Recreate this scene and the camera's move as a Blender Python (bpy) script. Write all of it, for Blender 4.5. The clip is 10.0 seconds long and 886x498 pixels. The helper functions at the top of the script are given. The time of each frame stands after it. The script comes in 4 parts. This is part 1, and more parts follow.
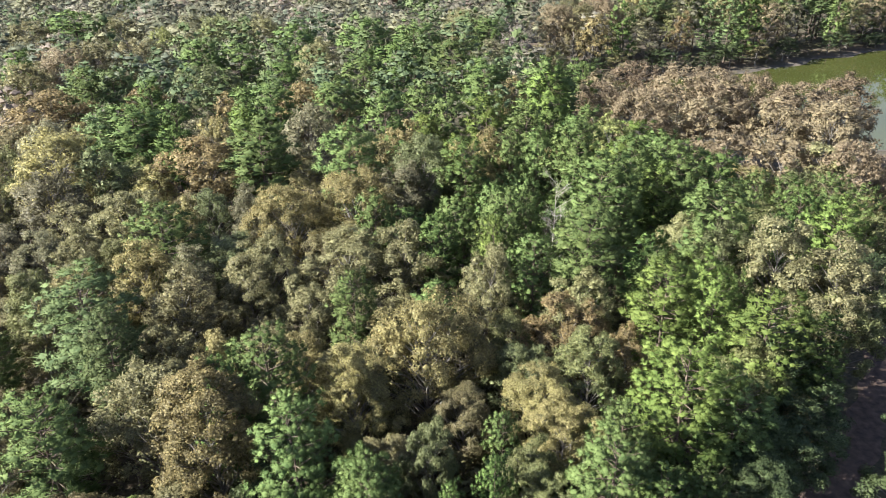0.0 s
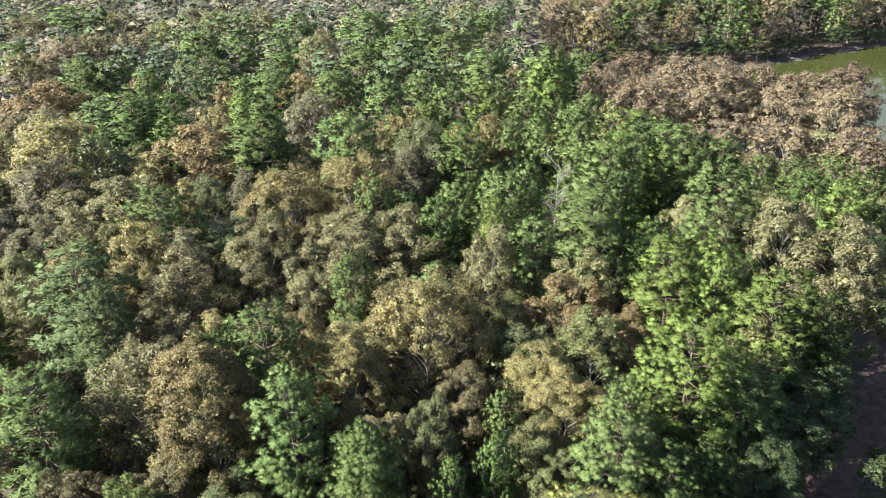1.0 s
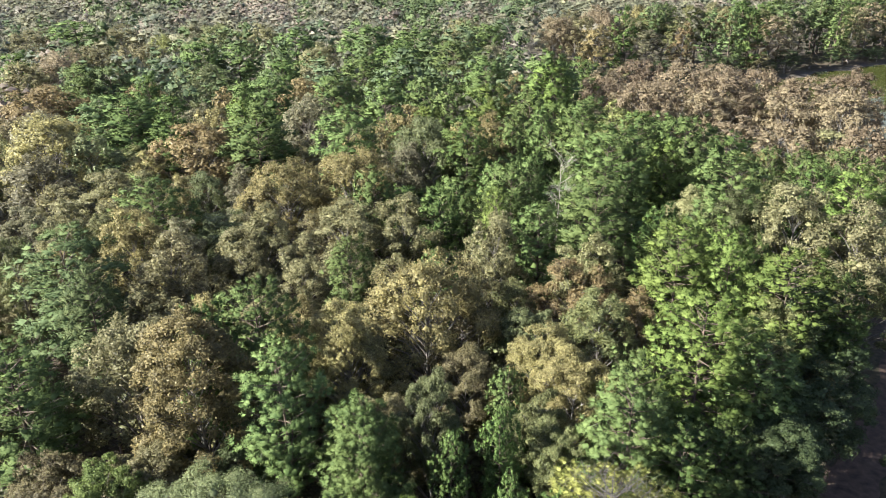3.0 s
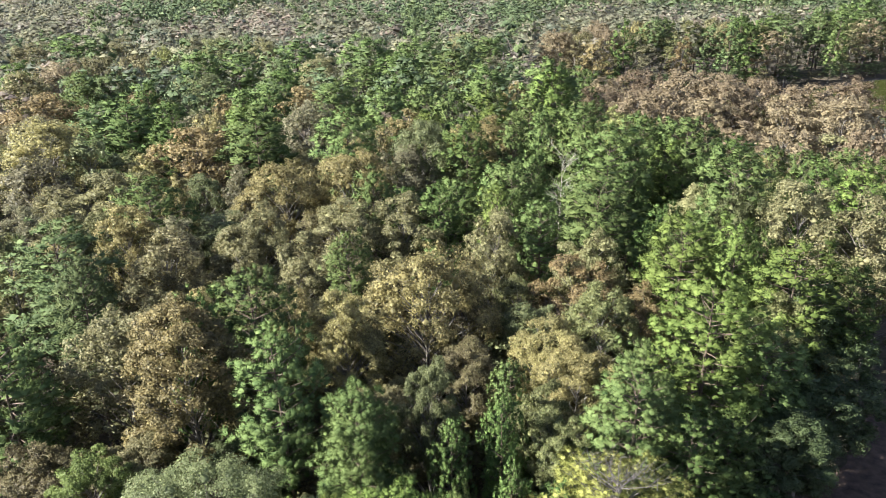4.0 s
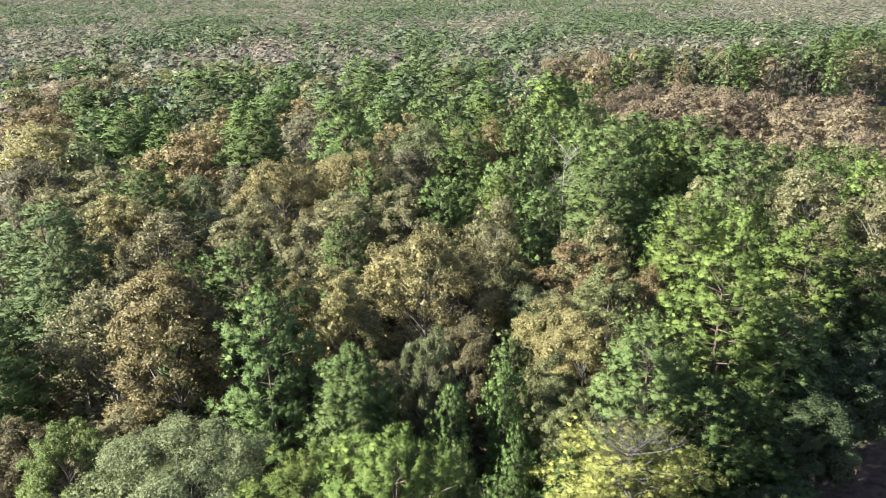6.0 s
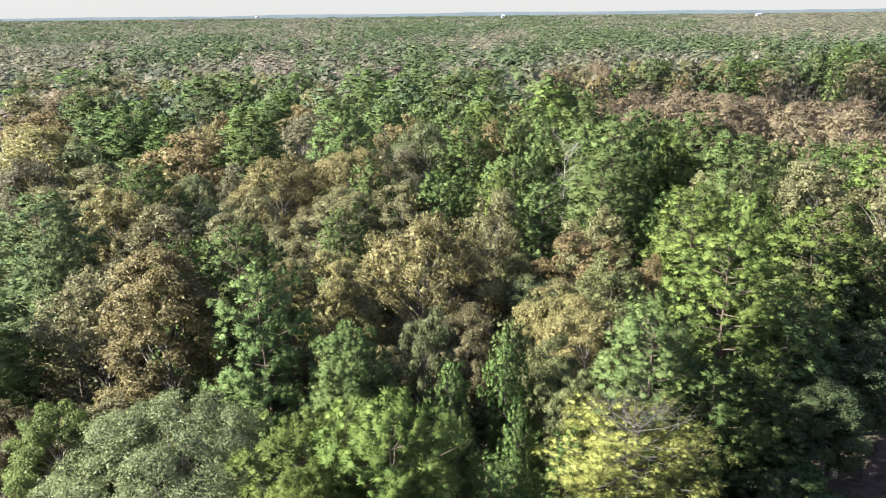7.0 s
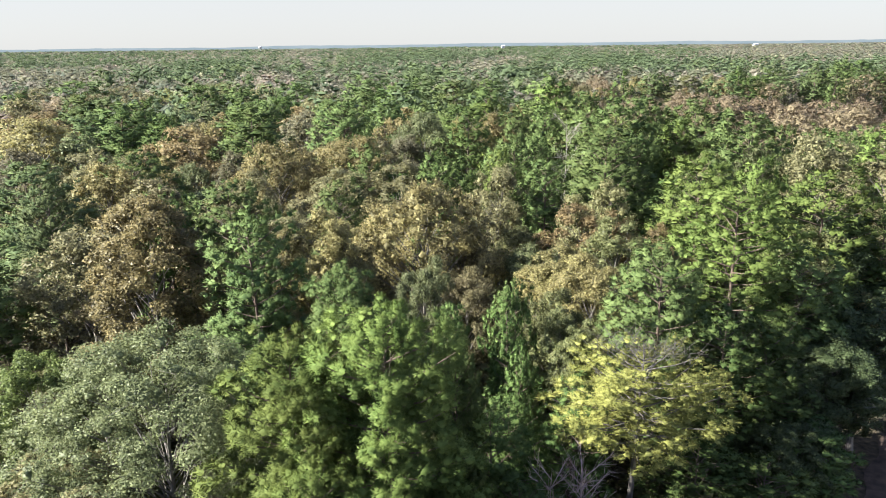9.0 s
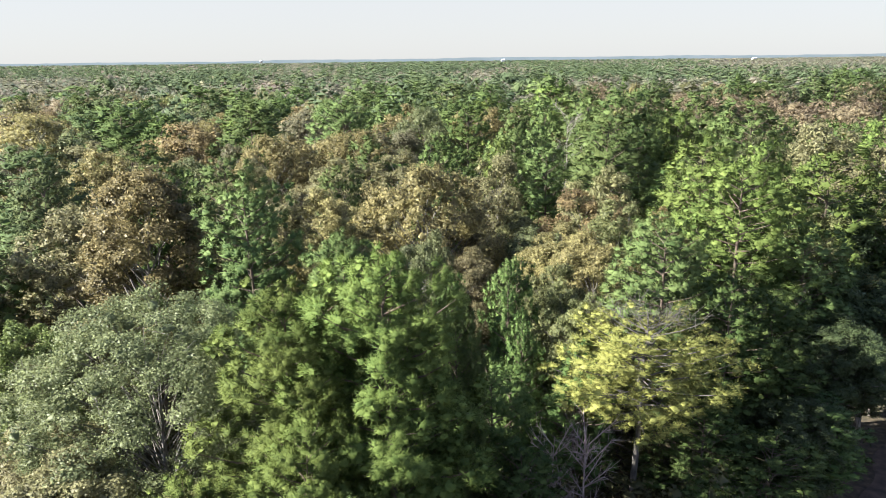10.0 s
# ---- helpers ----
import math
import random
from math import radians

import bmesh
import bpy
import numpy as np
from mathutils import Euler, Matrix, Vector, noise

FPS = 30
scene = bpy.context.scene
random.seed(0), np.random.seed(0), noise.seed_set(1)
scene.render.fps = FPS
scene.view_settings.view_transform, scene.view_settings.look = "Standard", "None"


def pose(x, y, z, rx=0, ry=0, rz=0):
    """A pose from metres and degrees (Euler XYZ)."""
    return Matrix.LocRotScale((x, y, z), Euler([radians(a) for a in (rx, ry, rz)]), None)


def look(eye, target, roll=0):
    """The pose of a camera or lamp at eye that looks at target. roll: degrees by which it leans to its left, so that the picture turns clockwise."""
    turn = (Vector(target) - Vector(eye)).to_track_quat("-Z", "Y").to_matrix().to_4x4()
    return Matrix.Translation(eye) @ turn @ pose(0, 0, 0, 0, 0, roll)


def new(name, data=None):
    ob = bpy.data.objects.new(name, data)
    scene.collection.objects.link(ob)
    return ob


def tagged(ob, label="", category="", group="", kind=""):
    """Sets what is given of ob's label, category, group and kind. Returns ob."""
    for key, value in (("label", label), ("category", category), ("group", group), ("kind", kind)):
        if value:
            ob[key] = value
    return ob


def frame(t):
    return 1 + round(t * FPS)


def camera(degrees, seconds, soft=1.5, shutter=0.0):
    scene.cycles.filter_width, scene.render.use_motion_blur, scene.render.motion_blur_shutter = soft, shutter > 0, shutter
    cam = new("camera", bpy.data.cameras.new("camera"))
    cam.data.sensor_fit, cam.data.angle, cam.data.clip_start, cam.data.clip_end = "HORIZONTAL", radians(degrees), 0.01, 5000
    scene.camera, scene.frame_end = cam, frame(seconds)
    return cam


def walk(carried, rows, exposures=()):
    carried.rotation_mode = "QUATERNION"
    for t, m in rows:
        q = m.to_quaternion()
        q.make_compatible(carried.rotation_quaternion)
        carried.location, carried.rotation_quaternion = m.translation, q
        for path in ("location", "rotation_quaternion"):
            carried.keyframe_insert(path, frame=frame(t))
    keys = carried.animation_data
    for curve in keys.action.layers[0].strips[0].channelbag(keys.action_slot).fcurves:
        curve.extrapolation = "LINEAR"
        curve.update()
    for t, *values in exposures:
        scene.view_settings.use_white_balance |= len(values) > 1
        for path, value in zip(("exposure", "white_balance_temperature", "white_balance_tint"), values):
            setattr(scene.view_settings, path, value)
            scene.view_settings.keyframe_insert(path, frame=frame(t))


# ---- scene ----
cam = camera(63.6, 10.0, soft=0.92)
METRES, EYE, TILT, LEAN, TURN = 26.0, 54.7, -27.45, 0.45, 0.0
ROWS = [
    (0.0, 0.0, 0.0, 0.0, 0.0, 0.0, -0.0),
    (0.5, 0.0003, 0.0184, -0.0425, 0.02, 0.01, 0.02),
    (1.0, 0.0001, 0.0378, -0.0838, 0.05, 0.21, 0.04),
    (1.5, -0.0006, 0.0585, -0.1261, 0.07, 0.66, 0.05),
    (2.0, -0.0002, 0.0807, -0.1682, 0.09, 1.14, 0.07),
    (2.5, 0.0007, 0.1042, -0.2103, 0.11, 1.86, 0.07),
    (4.0, 0.0007, 0.1749, -0.3467, 0.12, 4.41, 0.05),
    (4.5, 0.0005, 0.1989, -0.392, 0.13, 5.24, 0.05),
    (5.0, 0.0024, 0.2231, -0.4377, 0.15, 6.06, 0.05),
    (5.5, 0.0039, 0.248, -0.4835, 0.17, 6.85, 0.04),
    (7.0, 0.0068, 0.3231, -0.6231, 0.22, 9.2, 0.07),
    (7.5, 0.0074, 0.3478, -0.6693, 0.23, 9.94, 0.07),
    (8.0, 0.0085, 0.3711, -0.7142, 0.25, 10.47, 0.08),
    (8.5, 0.01, 0.3944, -0.7576, 0.27, 10.98, 0.08),
    (9.0, 0.0106, 0.4171, -0.801, 0.29, 11.53, 0.07),
    (9.5, 0.0112, 0.4402, -0.8432, 0.3, 12.08, 0.07),
    (10.0, 0.0113, 0.4636, -0.8856, 0.3, 12.62, 0.06),
]
walk(cam, [(t, pose(0, 0, EYE, TILT, LEAN, TURN) @ pose(METRES * x, METRES * y, METRES * z, 90 + pitch, roll, yaw)) for t, x, y, z, yaw, pitch, roll in ROWS], exposures=[(0.0, 2.15), (10.0, 2.15)])

# ---- light: a low warm sun from the left, a hazy pale sky ----
SUN_EL, SUN_AHEAD = 35.0, -10.0
world = bpy.data.worlds.new("world")
scene.world = world
world.use_nodes = True
wn, wl = world.node_tree.nodes, world.node_tree.links
sky = wn.new("ShaderNodeTexSky")
sky.sky_type, sky.sun_disc = "NISHITA", False
sky.sun_elevation, sky.sun_rotation = radians(SUN_EL), radians(-90 + SUN_AHEAD)
sky.air_density, sky.dust_density, sky.ozone_density = 1.0, 0.7, 1.0
wn["Background"].inputs["Strength"].default_value = 0.0445
cool, haze = wn.new("ShaderNodeMixRGB"), wn.new("ShaderNodeMixRGB")
cool.blend_type = "MULTIPLY"
cool.inputs[0].default_value, cool.inputs[2].default_value = 1.0, (0.86, 1.05, 1.55, 1)
haze.inputs[2].default_value = (4.2, 4.22, 4.12, 1)
# white haze near the horizon that thins out towards the blue overhead
up, rise = wn.new("ShaderNodeSeparateXYZ"), wn.new("ShaderNodeMapRange")
wl.new(wn.new("ShaderNodeTexCoord").outputs["Generated"], up.inputs[0])
wl.new(up.outputs["Z"], rise.inputs["Value"])
rise.inputs["From Min"].default_value, rise.inputs["From Max"].default_value = 0.08, 0.5
rise.inputs["To Min"].default_value, rise.inputs["To Max"].default_value = 0.9, 0.2
wl.new(rise.outputs[0], haze.inputs[0])
wl.new(sky.outputs[0], cool.inputs[1])
wl.new(cool.outputs[0], haze.inputs[1])
wl.new(haze.outputs[0], wn["Background"].inputs["Color"])

sun_data = bpy.data.lights.new("sun", "SUN")
sun_data.energy, sun_data.angle, sun_data.color = 4.6, radians(0.6), (1.0, 0.98, 0.94)
sun = new("sun", sun_data)
a, e = radians(SUN_AHEAD), radians(SUN_EL)
sun.matrix_world = look((-90 * math.cos(a) * math.cos(e), 90 * math.sin(a) * math.cos(e), 90 * math.sin(e)), (0, 0, 0))


# ---- materials ----
def material(name):
    m = bpy.data.materials.new(name)
    m.use_nodes = True
    return m, m.node_tree.nodes, m.node_tree.links, m.node_tree.nodes["Principled BSDF"]


def ramp(nodes, links, source, stops):
    r = nodes.new("ShaderNodeValToRGB")
    while len(r.color_ramp.elements) < len(stops):
        r.color_ramp.elements.new(0.5)
    for el, (p, c) in zip(r.color_ramp.elements, stops):
        el.position, el.color = p, (*c, 1)
    links.new(source, r.inputs[0])
    return r.outputs[0]


def noise_tex(nodes, links, coord, scale, detail=3.0):
    n = nodes.new("ShaderNodeTexNoise")
    n.inputs["Scale"].default_value, n.inputs["Detail"].default_value = scale, detail
    links.new(coord, n.inputs["Vector"])
    return n.outputs["Fac"]


def scaled(nodes, links, source, low, high):
    n = nodes.new("ShaderNodeMapRange")
    n.inputs["To Min"].default_value, n.inputs["To Max"].default_value = low, high
    links.new(source, n.inputs["Value"])
    return n.outputs[0]


def leaf_material(name, first, second, spread=0.2, through_light=0.34, rough=0.45, patch=0.35, trees=0.2, gloss=0.14):
    """Foliage: two hues in patches, each leaf a little different, lit through."""
    m, n, k, b = material(name)
    geo, info = n.new("ShaderNodeNewGeometry"), n.new("ShaderNodeObjectInfo")
    patches = noise_tex(n, k, geo.outputs["Position"], patch, 2.0)
    island = geo.outputs["Random Per Island"]
    add = n.new("ShaderNodeMath")
    add.operation = "MULTIPLY_ADD"
    k.new(island, add.inputs[0])
    add.inputs[1].default_value = 0.45
    k.new(patches, add.inputs[2])
    colour = ramp(n, k, add.outputs[0], [(0.42, first), (0.88, second)])
    hsv = n.new("ShaderNodeHueSaturation")
    k.new(colour, hsv.inputs["Color"])
    k.new(scaled(n, k, info.outputs["Random"], 0.5 - 0.012, 0.5 + 0.008), hsv.inputs["Hue"])
    bright = n.new("ShaderNodeMath")
    bright.operation = "MULTIPLY"
    k.new(scaled(n, k, info.outputs["Random"], 1 - trees, 1 + trees), bright.inputs[0])
    k.new(scaled(n, k, island, 1 - spread, 1 + spread), bright.inputs[1])
    k.new(bright.outputs[0], hsv.inputs["Value"])
    k.new(hsv.outputs[0], b.inputs["Base Color"])
    b.inputs["Roughness"].default_value = rough
    b.inputs["Specular IOR Level"].default_value = gloss
    t = n.new("ShaderNodeBsdfTranslucent")
    k.new(hsv.outputs[0], t.inputs["Color"])
    mix = n.new("ShaderNodeMixShader")
    mix.inputs[0].default_value = through_light
    k.new(b.outputs[0], mix.inputs[1])
    k.new(t.outputs[0], mix.inputs[2])
    k.new(mix.outputs[0], n["Material Output"].inputs["Surface"])
    return m


def bark_material(name, dark, light):
    m, n, k, b = material(name)
    co = n.new("ShaderNodeTexCoord").outputs["Object"]
    stretch = n.new("ShaderNodeMapping")
    stretch.inputs["Scale"].default_value = (6, 6, 1.2)
    k.new(co, stretch.inputs["Vector"])
    f = noise_tex(n, k, stretch.outputs[0], 1.5, 5.0)
    k.new(ramp(n, k, f, [(0.35, dark), (0.65, light)]), b.inputs["Base Color"])
    b.inputs["Roughness"].default_value = 0.9
    bump = n.new("ShaderNodeBump")
    bump.inputs["Strength"].default_value, bump.inputs["Distance"].default_value = 0.6, 0.03
    k.new(f, bump.inputs["Height"])
    k.new(bump.outputs[0], b.inputs["Normal"])
    return m


NEEDLE = dict(spread=0.13, through_light=0.15, rough=0.65, gloss=0.07)
PINE = {
    "green": leaf_material("needles_green", (0.068, 0.107, 0.036), (0.117, 0.157, 0.053), **NEEDLE),
    "bright": leaf_material("needles_bright", (0.073, 0.112, 0.029), (0.132, 0.173, 0.046), **NEEDLE),
    "deep": leaf_material("needles_deep", (0.054, 0.092, 0.029), (0.096, 0.136, 0.041), **NEEDLE),
    "blue": leaf_material("needles_blue", (0.069, 0.104, 0.044), (0.114, 0.146, 0.059), **NEEDLE),
    "yellow": leaf_material("needles_yellow", (0.185, 0.21, 0.06), (0.325, 0.345, 0.1), **NEEDLE),
}
LEAF = {
    "tan": leaf_material("leaves_tan", (0.123, 0.116, 0.059), (0.235, 0.224, 0.109)),
    "gold": leaf_material("leaves_gold", (0.136, 0.122, 0.058), (0.280, 0.244, 0.104)),
    "brown": leaf_material("leaves_brown", (0.111, 0.096, 0.052), (0.212, 0.193, 0.095)),
    "orange": leaf_material("leaves_orange", (0.139, 0.110, 0.057), (0.266, 0.211, 0.100)),
    "olive": leaf_material("leaves_olive", (0.090, 0.100, 0.044), (0.186, 0.192, 0.081)),
    "sage": leaf_material("leaves_sage", (0.088, 0.103, 0.049), (0.165, 0.183, 0.084)),
    "lime": leaf_material("leaves_lime", (0.092, 0.127, 0.04), (0.17, 0.217, 0.068)),
    "pale": leaf_material("leaves_pale", (0.143, 0.142, 0.069), (0.276, 0.264, 0.131)),
    "pink": leaf_material("leaves_pinkish_tan", (0.169, 0.134, 0.082), (0.241, 0.193, 0.119)),
    "grey": leaf_material("leaves_grey_brown", (0.112, 0.106, 0.062), (0.201, 0.190, 0.110)),
    "yellow": leaf_material("leaves_yellow", (0.131, 0.142, 0.056), (0.241, 0.25, 0.091)),
    "dark": leaf_material("leaves_dark_green", (0.05, 0.072, 0.034), (0.093, 0.121, 0.052)),
}
# far foliage: paler, bluer tones, distance haze put into the colour
HAZED_PINE = {
    "green": leaf_material("hazed_needles_green", (0.082, 0.126, 0.055), (0.142, 0.19, 0.082), **NEEDLE),
    "blue": leaf_material("hazed_needles_blue", (0.076, 0.116, 0.06), (0.128, 0.172, 0.086), **NEEDLE),
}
# the same haze tint in the autumn leaf colours
HAZED_LEAF = {
    "tan": leaf_material("hazed_leaves_tan", (0.141, 0.139, 0.093), (0.221, 0.219, 0.142), spread=0.08, gloss=0.1, through_light=0.28),
    "gold": leaf_material("hazed_leaves_gold", (0.148, 0.145, 0.095), (0.241, 0.231, 0.140), spread=0.08, gloss=0.1, through_light=0.28),
    "grey": leaf_material("hazed_leaves_grey", (0.104, 0.105, 0.069), (0.151, 0.159, 0.100), spread=0.08, gloss=0.1, through_light=0.28),
    "pink": leaf_material("hazed_leaves_pinkish", (0.153, 0.137, 0.107), (0.228, 0.208, 0.154), spread=0.08, gloss=0.1, through_light=0.28),
    "orange": leaf_material("hazed_leaves_orange", (0.164, 0.133, 0.109), (0.252, 0.208, 0.156), spread=0.08, gloss=0.1, through_light=0.28),
    "olive": leaf_material("hazed_leaves_olive", (0.106, 0.124, 0.086), (0.178, 0.196, 0.134), spread=0.08, gloss=0.1, through_light=0.28),
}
BARK_PINE = bark_material("bark_pine", (0.05, 0.035, 0.026), (0.15, 0.11, 0.08))
BARK_OAK = bark_material("bark_grey", (0.08, 0.07, 0.06), (0.22, 0.2, 0.17))
BARK_DEAD = bark_material("bark_bleached", (0.2, 0.155, 0.14), (0.38, 0.31, 0.28))
BARK_DULL = bark_material("bark_dull_grey", (0.05, 0.043, 0.036), (0.135, 0.12, 0.105))
BARK_PALE = bark_material("bark_pale", (0.16, 0.14, 0.115), (0.34, 0.31, 0.26))


def ground_material():
    m, n, k, b = material("leaf_litter")
    geo = n.new("ShaderNodeNewGeometry")
    p = geo.outputs["Position"]
    fine, broad = noise_tex(n, k, p, 2.2, 6.0), noise_tex(n, k, p, 0.08, 3.0)
    litter = ramp(n, k, fine, [(0.3, (0.03, 0.022, 0.014)), (0.55, (0.075, 0.052, 0.032)), (0.75, (0.13, 0.09, 0.055))])
    green = ramp(n, k, fine, [(0.3, (0.02, 0.028, 0.012)), (0.7, (0.06, 0.07, 0.028))])
    mix = n.new("ShaderNodeMixRGB")
    k.new(scaled(n, k, broad, -0.6, 1.2), mix.inputs[0])
    k.new(litter, mix.inputs[1])
    k.new(green, mix.inputs[2])
    k.new(mix.outputs[0], b.inputs["Base Color"])
    b.inputs["Roughness"].default_value = 0.95
    bump = n.new("ShaderNodeBump")
    bump.inputs["Strength"].default_value, bump.inputs["Distance"].default_value = 0.8, 0.08
    k.new(fine, bump.inputs["Height"])
    k.new(bump.outputs[0], b.inputs["Normal"])
    return m


def soil_material(name, dark, light, scale=1.2, rough=0.9):
    m, n, k, b = material(name)
    p = n.new("ShaderNodeNewGeometry").outputs["Position"]
    f, g = noise_tex(n, k, p, scale, 6.0), noise_tex(n, k, p, 14.0, 3.0)
    add = n.new("ShaderNodeMath")
    add.operation = "MULTIPLY_ADD"
    k.new(g, add.inputs[0])
    add.inputs[1].default_value = 0.3
    k.new(f, add.inputs[2])
    k.new(ramp(n, k, add.outputs[0], [(0.45, dark), (0.85, light)]), b.inputs["Base Color"])
    b.inputs["Roughness"].default_value = rough
    bump = n.new("ShaderNodeBump")
    bump.inputs["Strength"].default_value, bump.inputs["Distance"].default_value = 0.7, 0.05
    k.new(add.outputs[0], bump.inputs["Height"])
    k.new(bump.outputs[0], b.inputs["Normal"])
    return m


def water_material():
    m, n, k, b = material("pond_water")
    p = n.new("ShaderNodeNewGeometry").outputs["Position"]
    k.new(ramp(n, k, noise_tex(n, k, p, 0.03, 2.0), [(0.3, (0.036, 0.042, 0.012)), (0.7, (0.055, 0.06, 0.018))]), b.inputs["Base Color"])
    b.inputs["Roughness"].default_value = 0.04
    b.inputs["IOR"].default_value = 1.33
    bump = n.new("ShaderNodeBump")
    bump.inputs["Strength"].default_value, bump.inputs["Distance"].default_value = 0.05, 0.02
    k.new(noise_tex(n, k, p, 1.5, 2.0), bump.inputs["Height"])
    k.new(bump.outputs[0], b.inputs["Normal"])
    return m


LITTER = ground_material()
DIRT = soil_material("dirt_road", (0.04, 0.027, 0.021), (0.128, 0.086, 0.062))
MUD = soil_material("shore_mud", (0.034, 0.029, 0.021), (0.09, 0.074, 0.055), 0.4)
WATER = water_material()


# ---- mesh helpers ----
def mesh_of(name, verts, faces, mat, smooth=False, normals=None):
    """A mesh of triangles or quads from arrays; normals: one for each vertex, for soft shading of leaf masses."""
    me = bpy.data.meshes.new(name)
    verts, faces = np.asarray(verts, float), np.asarray(faces, int)
    side = faces.shape[1]
    me.vertices.add(len(verts))
    me.vertices.foreach_set("co", verts.ravel())
    me.loops.add(faces.size)
    me.loops.foreach_set("vertex_index", faces.ravel())
    me.polygons.add(len(faces))
    me.polygons.foreach_set("loop_start", np.arange(len(faces)) * side)
    me.polygons.foreach_set("use_smooth", np.full(len(faces), smooth))
    me.update(calc_edges=True)
    me.materials.append(mat)
    if normals is not None:
        me.polygons.foreach_set("use_smooth", np.full(len(faces), True))
        me.normals_split_custom_set_from_vertices(normals)
    return me


def unit(v):
    return v / np.maximum(np.linalg.norm(v, axis=-1, keepdims=True), 1e-9)


def tubes(p0, p1, r0, r1, sides=4):
    """Tapered rods from p0 to p1: vertices and quads."""
    p0, p1 = np.asarray(p0, float), np.asarray(p1, float)
    n = len(p0)
    r0, r1 = np.broadcast_to(r0, n), np.broadcast_to(r1, n)
    d = unit(p1 - p0)
    ref = np.where(np.abs(d[:, 2:3]) > 0.9, [[1.0, 0, 0]], [[0, 0, 1.0]])
    u = unit(np.cross(d, ref))
    v = np.cross(d, u)
    ang = np.arange(sides) * 2 * np.pi / sides
    ring = np.cos(ang)[None, :, None] * u[:, None] + np.sin(ang)[None, :, None] * v[:, None]
    verts = np.concatenate([p0[:, None] + ring * r0[:, None, None], p1[:, None] + ring * r1[:, None, None]], 1)
    i, j = np.arange(sides), (np.arange(sides) + 1) % sides
    quads = np.stack([i, j, j + sides, i + sides], 1)
    faces = (quads[None] + (np.arange(n) * 2 * sides)[:, None, None]).reshape(-1, 4)
    return verts.reshape(-1, 3), faces


def joined(parts):
    vs, fs, k = [], [], 0
    for v, f in parts:
        vs.append(v)
        fs.append(f + k)
        k += len(v)
    return np.concatenate(vs), np.concatenate(fs)


GOLD = (1 + 5**0.5) / 2
ICO_V = unit(np.array([(-1, GOLD, 0), (1, GOLD, 0), (-1, -GOLD, 0), (1, -GOLD, 0), (0, -1, GOLD), (0, 1, GOLD), (0, -1, -GOLD), (0, 1, -GOLD), (GOLD, 0, -1), (GOLD, 0, 1), (-GOLD, 0, -1), (-GOLD, 0, 1)]))
ICO_F = np.array([(0, 11, 5), (0, 5, 1), (0, 1, 7), (0, 7, 10), (0, 10, 11), (1, 5, 9), (5, 11, 4), (11, 10, 2), (10, 7, 6), (7, 1, 8), (3, 9, 4), (3, 4, 2), (3, 2, 6), (3, 6, 8), (3, 8, 9), (4, 9, 5), (2, 4, 11), (6, 2, 10), (8, 6, 7), (9, 8, 1)])
OCT_V = np.array([(1, 0, 0), (-1, 0, 0), (0, 1, 0), (0, -1, 0), (0, 0, 1), (0, 0, -1)], float)
OCT_F = np.array([(0, 2, 4), (2, 1, 4), (1, 3, 4), (3, 0, 4), (2, 0, 5), (1, 2, 5), (3, 1, 5), (0, 3, 5)])


def hearts(rng, c, r, flat=0.85, fine=True, rough=0.36):
    """Lumpy shaded hearts of leaf clumps: vertices, triangles and the way outwards at each vertex."""
    bv, bf = (ICO_V, ICO_F) if fine else (OCT_V, OCT_F)
    n, k = len(c), len(bv)
    t = rng.uniform(0, 6.283, n)
    cs, sn = np.cos(t)[:, None], np.sin(t)[:, None]
    d = np.stack([bv[None, :, 0] * cs - bv[None, :, 1] * sn, bv[None, :, 0] * sn + bv[None, :, 1] * cs, np.broadcast_to(bv[None, :, 2], (n, k))], -1)
    v = c[:, None] + d * (np.broadcast_to(r, n)[:, None] * rng.uniform(1 - rough, 1 + rough, (n, k)))[..., None] * [1, 1, flat]
    return v.reshape(-1, 3), (bf[None] + (np.arange(n) * k)[:, None, None]).reshape(-1, 3), d.reshape(-1, 3)


def bursts(rng, c, r, out, count, width):
    """Needle puffs: narrow needles that fan out from the heart of each puff."""
    n = len(c)
    e = unit(rng.normal(0, 1, (n, count, 3)) + out[:, None] * 0.5 + [0, 0, 0.25])
    rr = np.broadcast_to(r, n)[:, None, None]
    way = unit(e + rng.normal(0, 0.38, (n, count, 3)) + out[:, None] * 0.25)
    b = unit(np.cross(way, rng.normal(0, 1, (n, count, 3)))) * width * rng.uniform(0.6, 1.3, (n, count, 1)) * 0.5
    o = c[:, None] + e * rr * rng.uniform(0.3, 0.78, (n, count, 1))
    tip = o + way * rr * rng.uniform(0.35, 0.6, (n, count, 1))
    v = np.stack([o - b, o + b, tip], 2).reshape(-1, 3)
    return v, np.arange(len(v)).reshape(-1, 3), np.repeat(e.reshape(-1, 3), 3, 0)


def turned_out(v, f, n):
    """Turns each triangle so that its front looks along its normal."""
    a, b, c = v[f[:, 0]], v[f[:, 1]], v[f[:, 2]]
    back = (np.cross(b - a, c - a) * n[f[:, 0]]).sum(1) < 0
    f = f.copy()
    f[back] = f[back][:, [0, 2, 1]]
    return f


